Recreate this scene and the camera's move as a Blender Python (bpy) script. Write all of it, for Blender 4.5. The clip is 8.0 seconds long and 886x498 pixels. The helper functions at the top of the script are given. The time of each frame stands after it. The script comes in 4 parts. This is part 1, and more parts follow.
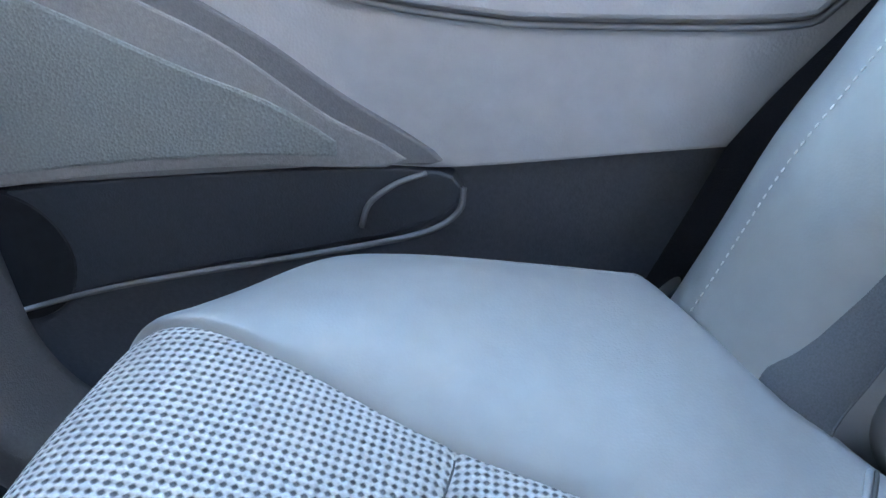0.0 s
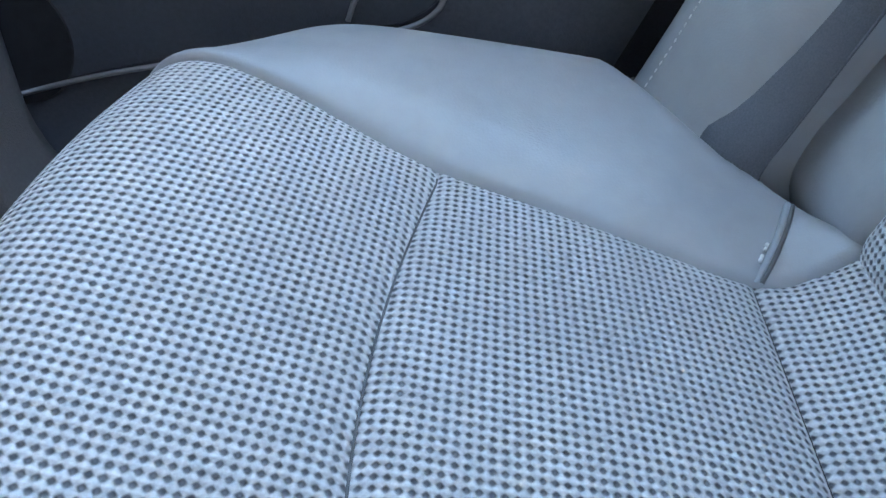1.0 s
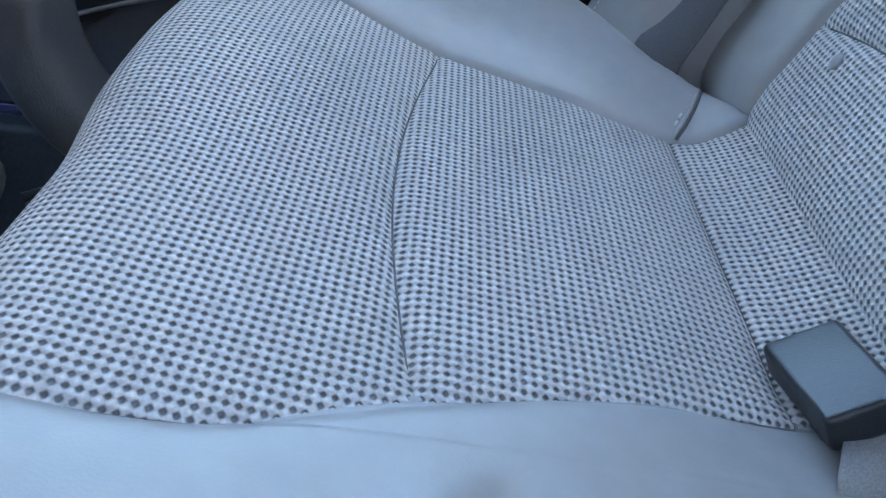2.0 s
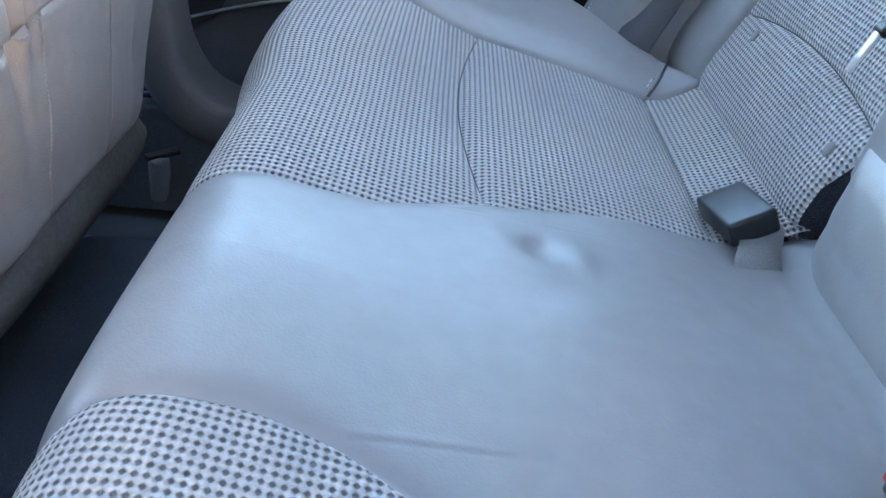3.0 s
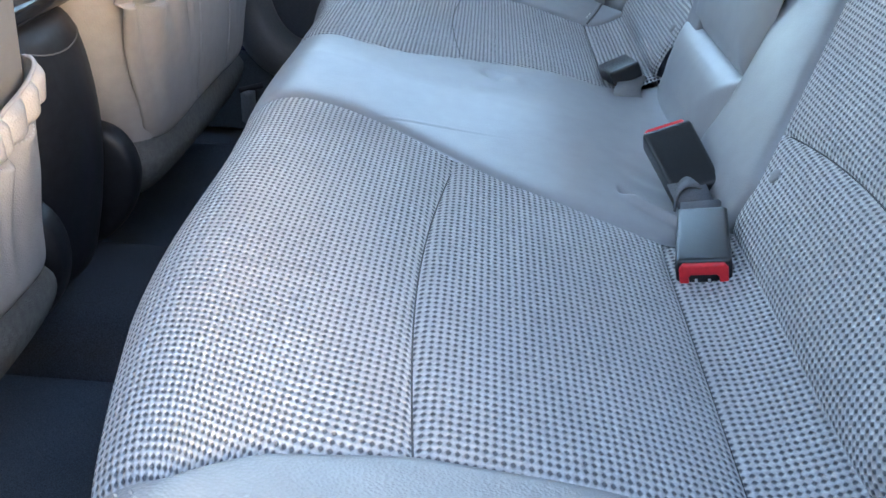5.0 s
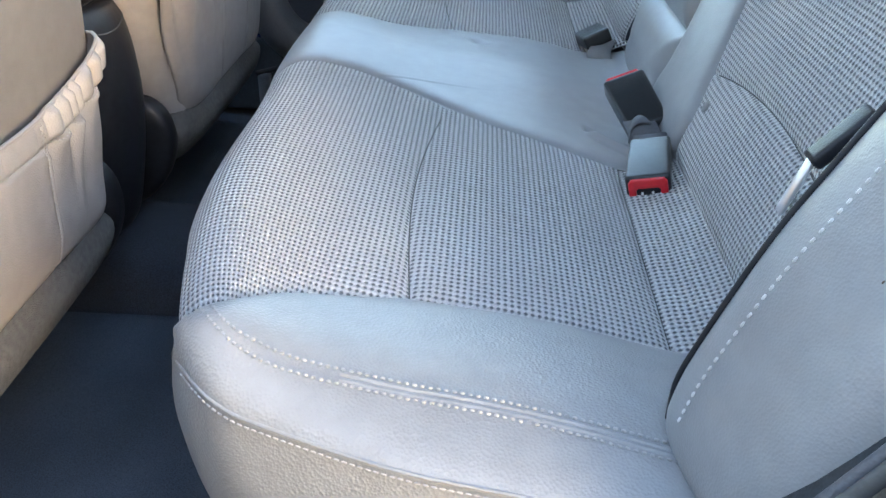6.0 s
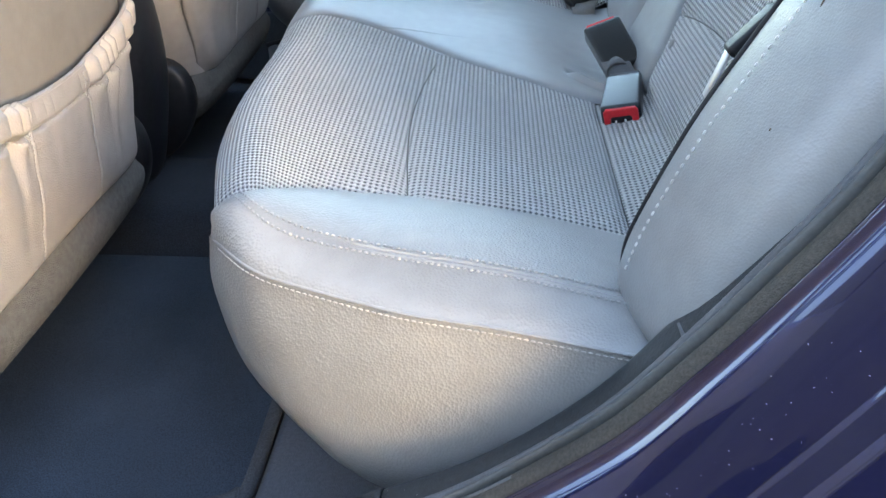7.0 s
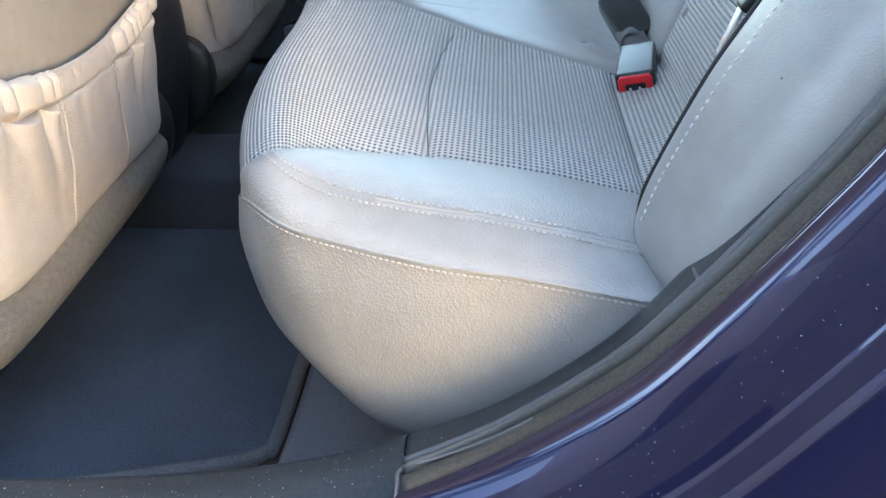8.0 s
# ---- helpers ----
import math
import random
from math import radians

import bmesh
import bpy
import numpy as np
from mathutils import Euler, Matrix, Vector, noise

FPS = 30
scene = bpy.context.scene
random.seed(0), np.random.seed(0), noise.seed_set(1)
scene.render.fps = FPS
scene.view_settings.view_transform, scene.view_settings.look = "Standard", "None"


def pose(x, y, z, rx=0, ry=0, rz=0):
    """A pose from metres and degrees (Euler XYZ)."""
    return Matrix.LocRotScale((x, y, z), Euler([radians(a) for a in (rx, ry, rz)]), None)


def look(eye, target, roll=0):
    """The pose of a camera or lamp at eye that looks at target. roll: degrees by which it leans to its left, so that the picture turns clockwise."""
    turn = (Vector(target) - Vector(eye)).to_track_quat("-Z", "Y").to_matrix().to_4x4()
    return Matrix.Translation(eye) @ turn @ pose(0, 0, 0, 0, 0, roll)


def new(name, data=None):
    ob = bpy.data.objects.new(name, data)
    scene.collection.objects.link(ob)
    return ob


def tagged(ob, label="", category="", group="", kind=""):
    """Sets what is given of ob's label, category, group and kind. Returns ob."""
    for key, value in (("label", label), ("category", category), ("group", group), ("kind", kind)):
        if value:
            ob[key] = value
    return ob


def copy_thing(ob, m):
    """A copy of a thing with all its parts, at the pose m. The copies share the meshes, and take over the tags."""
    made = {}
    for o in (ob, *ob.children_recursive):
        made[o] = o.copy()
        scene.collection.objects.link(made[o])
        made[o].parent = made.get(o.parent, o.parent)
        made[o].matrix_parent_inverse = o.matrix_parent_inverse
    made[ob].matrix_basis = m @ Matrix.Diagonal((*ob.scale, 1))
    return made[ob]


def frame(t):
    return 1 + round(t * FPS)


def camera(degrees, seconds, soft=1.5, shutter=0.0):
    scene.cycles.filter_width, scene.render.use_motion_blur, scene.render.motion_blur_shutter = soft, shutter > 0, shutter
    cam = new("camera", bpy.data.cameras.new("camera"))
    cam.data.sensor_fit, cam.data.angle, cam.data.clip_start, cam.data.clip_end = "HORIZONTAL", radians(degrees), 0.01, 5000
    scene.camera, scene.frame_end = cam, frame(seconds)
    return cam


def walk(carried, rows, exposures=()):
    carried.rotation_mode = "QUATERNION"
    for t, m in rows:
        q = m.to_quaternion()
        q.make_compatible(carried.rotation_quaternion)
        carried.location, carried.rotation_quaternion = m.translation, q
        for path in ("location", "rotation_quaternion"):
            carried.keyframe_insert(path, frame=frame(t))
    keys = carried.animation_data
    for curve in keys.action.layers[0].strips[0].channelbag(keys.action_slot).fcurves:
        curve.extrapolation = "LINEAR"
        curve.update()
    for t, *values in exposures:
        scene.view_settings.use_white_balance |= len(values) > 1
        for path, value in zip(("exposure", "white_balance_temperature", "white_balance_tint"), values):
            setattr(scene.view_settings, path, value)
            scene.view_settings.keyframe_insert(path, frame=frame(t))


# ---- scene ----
cam = camera(54.0, 8.0)
PATH = [
    (0, (0.236, 0.89, 0.662), (0.043, 2.618, -0.325), -2.0),
    (0.5, (0.228, 0.85, 0.624), (0.101, 2.515, -0.477), 0.8),
    (1, (0.224, 0.777, 0.602), (0.16, 2.433, -0.518), 2.7),
    (1.2, (0.229, 0.738, 0.606), (0.16, 2.381, -0.533), 3.1),
    (2.3, (0.19, 0.514, 0.586), (0.263, 2.208, -0.474), 6.6),
    (2.5, (0.181, 0.465, 0.582), (0.254, 2.167, -0.466), 6.7),
    (3, (0.166, 0.306, 0.629), (0.211, 2.03, -0.383), 5.8),
    (3.5, (0.164, 0.159, 0.662), (0.195, 1.895, -0.331), 5.8),
    (4, (0.189, 0.041, 0.663), (0.196, 1.785, -0.316), 5.3),
    (4.5, (0.205, -0.079, 0.652), (0.189, 1.672, -0.314), 4.6),
    (5.8, (0.237, -0.299, 0.669), (0.172, 1.45, -0.299), 1.7),
    (6, (0.242, -0.336, 0.671), (0.174, 1.41, -0.303), 1.4),
    (6.5, (0.259, -0.408, 0.663), (0.182, 1.333, -0.319), 0.7),
    (7, (0.261, -0.459, 0.662), (0.171, 1.275, -0.331), -0.1),
    (7.5, (0.259, -0.482, 0.658), (0.157, 1.244, -0.347), -0.5),
    (8, (0.255, -0.49, 0.653), (0.14, 1.228, -0.364), -0.8),
]
walk(cam, [(t, look(eye, target, roll)) for t, eye, target, roll in PATH],
     exposures=[(0, 4.86, 6100, 11), (1.0, 4.6, 6230, 12), (2.5, 4.30, 6200, 15), (3.5, 4.40, 6320, 15), (4.5, 4.18, 6300, 14), (6.0, 3.98, 6700, 12), (8.0, 4.12, 7000, 12)])

# ---- light ----
world = bpy.data.worlds.new("world")
scene.world = world
world.use_nodes = True
wn = world.node_tree.nodes
sky = wn.new("ShaderNodeTexSky")
sky.sky_type = "NISHITA"
sky.sun_disc = False
sky.sun_elevation = radians(12)
sky.sun_rotation = radians(150)
wn["Background"].inputs[1].default_value = 0.15
world.node_tree.links.new(sky.outputs[0], wn["Background"].inputs[0])
sun = new("sun", bpy.data.lights.new("sun", "SUN"))
sun.data.energy = 0.065
sun.data.angle = radians(12)
sun.data.color = (1.0, 0.70, 0.54)
sun.matrix_world = look((1.5, -3.0, 0.5), (0, 0, 0))

C = 0.68          # middle of the bench, across the car


# ---- materials ----
def mat(name, base, rough=0.5, metal=0.0, scale=40.0, spread=0.12, bump=0.1, bump_scale=300.0, coat=0.0, stain=0.1, sheen=0.0, spec=0.5, dist=0.002, crease=0.0):
    m = bpy.data.materials.new(name)
    m.use_nodes = True
    n, l = m.node_tree.nodes, m.node_tree.links
    b = n["Principled BSDF"]
    tc = n.new("ShaderNodeTexCoord")
    fine = n.new("ShaderNodeTexNoise")
    fine.inputs["Scale"].default_value = scale
    fine.inputs["Detail"].default_value = 6
    wide = n.new("ShaderNodeTexNoise")
    wide.inputs["Scale"].default_value = 5.0
    wide.inputs["Detail"].default_value = 3
    l.new(tc.outputs["Object"], fine.inputs["Vector"])
    l.new(tc.outputs["Object"], wide.inputs["Vector"])
    r1, r2 = n.new("ShaderNodeMapRange"), n.new("ShaderNodeMapRange")
    for r, k in ((r1, spread), (r2, stain)):
        r.inputs["From Min"].default_value, r.inputs["From Max"].default_value = 0.3, 0.7
        r.inputs["To Min"].default_value, r.inputs["To Max"].default_value = 1 - k, 1 + k
    l.new(fine.outputs["Fac"], r1.inputs["Value"])
    l.new(wide.outputs["Fac"], r2.inputs["Value"])
    mul = n.new("ShaderNodeMath")
    mul.operation = "MULTIPLY"
    l.new(r1.outputs[0], mul.inputs[0])
    l.new(r2.outputs[0], mul.inputs[1])
    mix = n.new("ShaderNodeVectorMath")
    mix.operation = "SCALE"
    mix.inputs[0].default_value = base
    l.new(mul.outputs[0], mix.inputs["Scale"])
    l.new(mix.outputs[0], b.inputs["Base Color"])
    b.inputs["Roughness"].default_value = rough
    b.inputs["Metallic"].default_value = metal
    b.inputs["Coat Weight"].default_value = coat
    b.inputs["Coat Roughness"].default_value = 0.04
    b.inputs["Sheen Weight"].default_value = sheen
    b.inputs["Specular IOR Level"].default_value = spec
    if bump:
        v = n.new("ShaderNodeTexVoronoi")
        v.inputs["Scale"].default_value = bump_scale
        l.new(tc.outputs["Object"], v.inputs["Vector"])
        bp = n.new("ShaderNodeBump")
        bp.inputs["Strength"].default_value = bump
        bp.inputs["Distance"].default_value = dist
        l.new(v.outputs["Distance"], bp.inputs["Height"])
        l.new(bp.outputs[0], b.inputs["Normal"])
        if crease:
            # a sparse net of fine creases, broken up by a wide noise
            warp = n.new("ShaderNodeVectorMath")
            warp.operation = "MULTIPLY_ADD"
            warp.inputs[1].default_value = (0.012, 0.012, 0.012)
            l.new(fine.outputs["Color"], warp.inputs[0])
            l.new(tc.outputs["Object"], warp.inputs[2])
            stretch = n.new("ShaderNodeVectorMath")
            stretch.operation = "MULTIPLY"
            stretch.inputs[1].default_value = (1.0, 0.45, 0.8)
            l.new(warp.outputs[0], stretch.inputs[0])
            net = n.new("ShaderNodeTexVoronoi")
            net.feature = "DISTANCE_TO_EDGE"
            net.inputs["Scale"].default_value = 95
            l.new(stretch.outputs[0], net.inputs["Vector"])
            line = n.new("ShaderNodeMapRange")
            line.inputs["From Max"].default_value = 0.09
            l.new(net.outputs["Distance"], line.inputs["Value"])
            fold = n.new("ShaderNodeBump")
            fold.inputs["Distance"].default_value = 0.0006
            power = n.new("ShaderNodeMapRange")
            power.inputs["From Min"].default_value, power.inputs["From Max"].default_value = 0.45, 0.7
            power.inputs["To Max"].default_value = crease
            l.new(wide.outputs["Fac"], power.inputs["Value"])
            l.new(power.outputs[0], fold.inputs["Strength"])
            l.new(line.outputs[0], fold.inputs["Height"])
            l.new(bp.outputs[0], fold.inputs["Normal"])
            l.new(fold.outputs[0], b.inputs["Normal"])
    return m


PITCH_U, PITCH_V = 0.0048, 0.0054      # the weave's repeat along and across the bench


def weave_mat(name, base, hole_shade, pu=PITCH_U, pv=PITCH_V):
    """Open woven upholstery: pale yarn, with the shade in its staggered holes mixed in as a darker colour."""
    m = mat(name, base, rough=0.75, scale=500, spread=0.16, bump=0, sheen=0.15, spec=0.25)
    n, l = m.node_tree.nodes, m.node_tree.links
    b = n["Principled BSDF"]
    uv = n.new("ShaderNodeUVMap")
    sep = n.new("ShaderNodeSeparateXYZ")
    l.new(uv.outputs[0], sep.inputs[0])
    waves = []
    for out, k in (("X", 2 * math.pi / pu), ("Y", 2 * math.pi / pv)):
        a = n.new("ShaderNodeMath")
        a.operation = "MULTIPLY"
        a.inputs[1].default_value = k
        l.new(sep.outputs[out], a.inputs[0])
        c = n.new("ShaderNodeMath")
        c.operation = "COSINE"
        l.new(a.outputs[0], c.inputs[0])
        waves.append(c.outputs[0])
    def math_node(op, a, k):
        q = n.new("ShaderNodeMath")
        q.operation = op
        l.new(a, q.inputs[0])
        if isinstance(k, (int, float)):
            q.inputs[1].default_value = k
        else:
            l.new(k, q.inputs[1])
        return q.outputs[0]
    def gate(wave, lo, hi):
        q = n.new("ShaderNodeMapRange")
        q.interpolation_type = "SMOOTHSTEP"
        q.inputs["From Min"].default_value, q.inputs["From Max"].default_value = lo, hi
        l.new(wave, q.inputs["Value"])
        return q.outputs[0]
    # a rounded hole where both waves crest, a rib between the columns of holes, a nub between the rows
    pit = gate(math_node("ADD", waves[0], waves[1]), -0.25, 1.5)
    rib = math_node("MULTIPLY", waves[0], 0.22)
    nub = math_node("MULTIPLY", waves[1], 0.36)
    relief = math_node("ADD", math_node("ADD", rib, nub), math_node("MULTIPLY", pit, 0.7))
    low = n.new("ShaderNodeBump")
    low.invert = True
    low.inputs["Strength"].default_value = 1.0
    low.inputs["Distance"].default_value = 0.0018
    l.new(relief, low.inputs["Height"])
    l.new(low.outputs[0], b.inputs["Normal"])
    # darken the yarn's colour inside the holes, in place of their shade
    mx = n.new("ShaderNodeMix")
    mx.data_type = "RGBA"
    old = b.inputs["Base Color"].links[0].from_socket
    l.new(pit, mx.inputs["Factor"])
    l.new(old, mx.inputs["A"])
    mx.inputs["B"].default_value = (*hole_shade, 1)
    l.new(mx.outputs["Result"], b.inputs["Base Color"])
    return m


LEATHER = mat("grey_leather", (0.235, 0.24, 0.253), rough=0.44, spec=0.9, scale=60, spread=0.05, bump=0.09, bump_scale=600, stain=0.03, dist=0.0012, crease=0.12)
LEATHER_FINE = mat("fine_leather", (0.25, 0.252, 0.258), rough=0.37, spec=0.85, scale=60, spread=0.06, bump=0.2, bump_scale=640, stain=0.04, dist=0.0009, crease=0.10)
LEATHER_GRAIN = mat("grained_leather", (0.25, 0.252, 0.258), rough=0.37, spec=0.85, scale=60, spread=0.06, bump=0.4, bump_scale=500, stain=0.04, dist=0.0012, crease=0.10)
LEATHER_SEAT = mat("seatback_leather", (0.315, 0.293, 0.285), rough=0.45, scale=60, spread=0.06, bump=0.25, bump_scale=600, stain=0.08, dist=0.001, crease=0.3)
SEAT_PANEL = mat("seatback_panel", (0.215, 0.2, 0.194), rough=0.5, scale=60, spread=0.07, bump=0.15, bump_scale=600, stain=0.1, dist=0.001)
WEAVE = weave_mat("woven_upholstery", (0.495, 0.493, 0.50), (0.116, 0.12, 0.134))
THREAD = mat("thread", (0.36, 0.355, 0.355), rough=0.7, bump=0)
CREASE_SHADE = mat("crease_shade", (0.07, 0.072, 0.076), rough=0.6, bump=0)
CARPET = mat("dark_carpet", (0.034, 0.042, 0.06), rough=0.95, scale=700, spread=0.5, bump=0.8, bump_scale=900, stain=0.25, dist=0.003)
MATTING = mat("floor_mat_pile", (0.058, 0.08, 0.118), rough=0.95, scale=900, spread=0.6, bump=0.9, bump_scale=1100, stain=0.3, dist=0.003)
BINDING = mat("mat_binding", (0.075, 0.082, 0.098), rough=0.8, scale=600, spread=0.4, bump=0.6, bump_scale=700)
FELT = mat("grey_felt", (0.118, 0.114, 0.111), rough=0.95, scale=160, spread=0.2, bump=0.6, bump_scale=800, stain=0.2)
DARK_PLASTIC = mat("dark_plastic", (0.013, 0.014, 0.018), rough=0.42, scale=90, spread=0.3, bump=0.12, bump_scale=700, dist=0.001, spec=0.35)
SILL_PLASTIC = mat("sill_plastic", (0.024, 0.029, 0.034), rough=0.46, scale=300, spread=0.25, bump=0.16, bump_scale=650, stain=0.25, dist=0.001, spec=0.32)
KICK = mat("kick_plastic", (0.115, 0.13, 0.16), rough=0.6, scale=300, spread=0.15, bump=0.4, bump_scale=700)
TRIM_GREY = mat("pillar_plastic", (0.10, 0.10, 0.108), rough=0.5, scale=300, spread=0.1, bump=0.2, bump_scale=600)
BOLSTER_THREAD = mat("bolster_thread", (0.64, 0.63, 0.62), rough=0.7, bump=0)
GREY_PLASTIC = mat("grey_plastic", (0.24, 0.24, 0.245), rough=0.55, scale=300, spread=0.08, bump=0.2, bump_scale=600, dist=0.001)
DOOR_VINYL = mat("door_vinyl", (0.38, 0.375, 0.40), rough=0.5, scale=60, spread=0.05, bump=0.25, bump_scale=500, dist=0.001)
DOOR_CLOTH = mat("door_cloth", (0.20, 0.213, 0.222), rough=0.9, scale=500, spread=0.18, bump=0.3, bump_scale=420, dist=0.002)
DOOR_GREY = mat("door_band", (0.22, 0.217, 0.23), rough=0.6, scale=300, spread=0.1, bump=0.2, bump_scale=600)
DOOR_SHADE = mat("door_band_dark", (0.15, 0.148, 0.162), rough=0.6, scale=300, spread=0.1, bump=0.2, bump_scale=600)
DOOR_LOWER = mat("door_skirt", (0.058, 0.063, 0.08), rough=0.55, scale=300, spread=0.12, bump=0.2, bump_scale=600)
POCKET_SHADE = mat("pocket_shade", (0.032, 0.037, 0.050), rough=0.55, scale=300, spread=0.12, bump=0.2, bump_scale=600)
RUBBER = mat("weatherstrip_rubber", (0.062, 0.053, 0.044), rough=0.8, scale=500, spread=0.3, bump=0.3, bump_scale=900, stain=0.22, dist=0.001)
BEAD_RUBBER = mat("bead_rubber", (0.085, 0.085, 0.084), rough=0.55, scale=300, spread=0.12, bump=0.1, bump_scale=900, stain=0.12, dist=0.001)
PAINT = mat("blue_car_paint", (0.004, 0.006, 0.05), rough=0.2, metal=0.6, scale=1500, spread=0.35, bump=0, coat=1.0, stain=0.05, spec=0.5)
GAP_SHADE = mat("gap_shade_black", (0.007, 0.007, 0.009), rough=0.95, scale=400, spread=0.3, bump=0.2, bump_scale=900, spec=0.1)
SCUFF = mat("scuff", (0.12, 0.085, 0.06), rough=0.8, bump=0)
SPECK = mat("dust_speck", (0.7, 0.7, 0.7), rough=0.9, bump=0)
BLACK = mat("buckle_plastic", (0.014, 0.0155, 0.018), rough=0.33, scale=300, spread=0.15, bump=0.1, bump_scale=900)
RED = mat("red_button", (0.62, 0.02, 0.03), rough=0.4, scale=200, spread=0.08, bump=0)
BELT = mat("belt_strap", (0.085, 0.09, 0.105), rough=0.7, scale=900, spread=0.2, bump=0.1, bump_scale=1200)
PALE_WEBBING = mat("pale_webbing", (0.2, 0.205, 0.215), rough=0.6, scale=900, spread=0.2, bump=0.1, bump_scale=1200)
WEBBING = mat("belt_webbing", (0.115, 0.12, 0.13), rough=0.75, scale=900, spread=0.2, bump=0.1, bump_scale=1200)
METAL = mat("bright_steel", (0.82, 0.82, 0.83), rough=0.4, metal=1.0, bump=0, spread=0.05)
GLOSS = mat("gloss_black", (0.012, 0.013, 0.016), rough=0.14, scale=300, spread=0.1, bump=0)
CHROME_GREY = mat("silver_bead", (0.2, 0.2, 0.22), rough=0.35, metal=0.3, bump=0)
HEADLINER = mat("headliner", (0.5, 0.49, 0.47), rough=0.9, scale=500, spread=0.08, bump=0.3, bump_scale=900)
BLOCKER_STUCCO = mat("stucco", (0.24, 0.195, 0.155), rough=0.9, scale=8, spread=0.15, bump=0.4, bump_scale=40, dist=0.01)
ASPHALT = mat("concrete", (0.08, 0.072, 0.063), rough=0.9, scale=60, spread=0.4, bump=0.6, bump_scale=120, dist=0.01)
GLASS = bpy.data.materials.new("window_glass")
GLASS.use_nodes = True
gb = GLASS.node_tree.nodes["Principled BSDF"]
gb.inputs["Base Color"].default_value = (0.9, 0.95, 0.93, 1)
gb.inputs["Roughness"].default_value = 0.01
gb.inputs["IOR"].default_value = 1.45
gb.inputs["Transmission Weight"].default_value = 1.0


# ---- mesh helpers ----
def empty(name, label="", category="", group="", kind=""):
    return tagged(new(name), label, category, group, kind)


def link(name, me, material, parent=None, label="", smooth=True):
    ob = new(name, me)
    me.materials.append(material)
    if smooth:
        me.polygons.foreach_set("use_smooth", [True] * len(me.polygons))
    if parent is not None:
        ob.parent = parent
    return tagged(ob, label)


def part(name, bm, material, parent=None, label="", smooth=True):
    me = bpy.data.meshes.new(name)
    bmesh.ops.recalc_face_normals(bm, faces=bm.faces)
    bm.to_mesh(me)
    bm.free()
    ob = link(name, me, material, parent, label, smooth)
    return ob


def sheet(name, P, material, parent=None, label="", uv=None, keep=None, close=False, thick=0.0):
    """A surface from an array of places, rows by columns."""
    nu, nv = P.shape[:2]
    idx = np.arange(nu * nv).reshape(nu, nv)
    if close:
        idx = np.concatenate([idx, idx[:1]], 0)
    q = np.stack([idx[:-1, :-1], idx[:-1, 1:], idx[1:, 1:], idx[1:, :-1]], -1).reshape(-1, 4)
    if keep is not None:
        q = q[keep.reshape(-1)]
    me = bpy.data.meshes.new(name)
    me.from_pydata(P.reshape(-1, 3).tolist(), [], q.tolist())
    if uv is not None:
        lay = me.uv_layers.new(name="UVMap")
        lay.data.foreach_set("uv", uv.reshape(-1, 2)[q.reshape(-1)].astype(np.float32).ravel())
    me.update()
    ob = link(name, me, material, parent, label)
    if thick:
        s = ob.modifiers.new("thickness", "SOLIDIFY")
        s.thickness, s.offset = thick, 0
    return ob


def spline(pts, n):
    """A smooth curve through a few control places, n places evenly along it."""
    p = np.array(pts, float)
    p = np.vstack([2 * p[0] - p[1], p, 2 * p[-1] - p[-2]])
    out = []
    for i in range(1, len(p) - 2):
        t = np.linspace(0, 1, 40, endpoint=i == len(p) - 3)[:, None]
        a, b, c, d = p[i - 1:i + 3]
        out.append(0.5 * (2 * b + (c - a) * t + (2 * a - 5 * b + 4 * c - d) * t ** 2 + (3 * b - a - 3 * c + d) * t ** 3))
    q = np.vstack(out)
    s = np.concatenate([[0], np.cumsum(np.linalg.norm(np.diff(q, axis=0), axis=1))])
    w = np.linspace(0, s[-1], n)
    return np.stack([np.interp(w, s, q[:, k]) for k in range(q.shape[1])], -1)


def loft(curves, nu, nv):
    """Places of a smooth surface that runs through the curves, each a list of control places."""
    rows = np.stack([spline(c, nv) for c in curves])
    return np.stack([spline(rows[:, j], nu) for j in range(nv)], 1)


def tube(name, pts, r, material, parent=None, label="", n=80, sides=8, flat=1.0, up=(0, 0, 1)):
    p = spline(pts, n)
    t = np.gradient(p, axis=0)
    t /= np.linalg.norm(t, axis=1)[:, None] + 1e-9
    u = np.array(up, float) - t * (t @ np.array(up, float))[:, None]
    u /= np.linalg.norm(u, axis=1)[:, None] + 1e-9
    w = np.cross(t, u)
    a = np.linspace(0, 2 * math.pi, sides, endpoint=False)
    P = p[None] + r * (np.cos(a)[:, None, None] * w[None] + flat * np.sin(a)[:, None, None] * u[None])
    return sheet(name, P, material, parent, label, close=True)


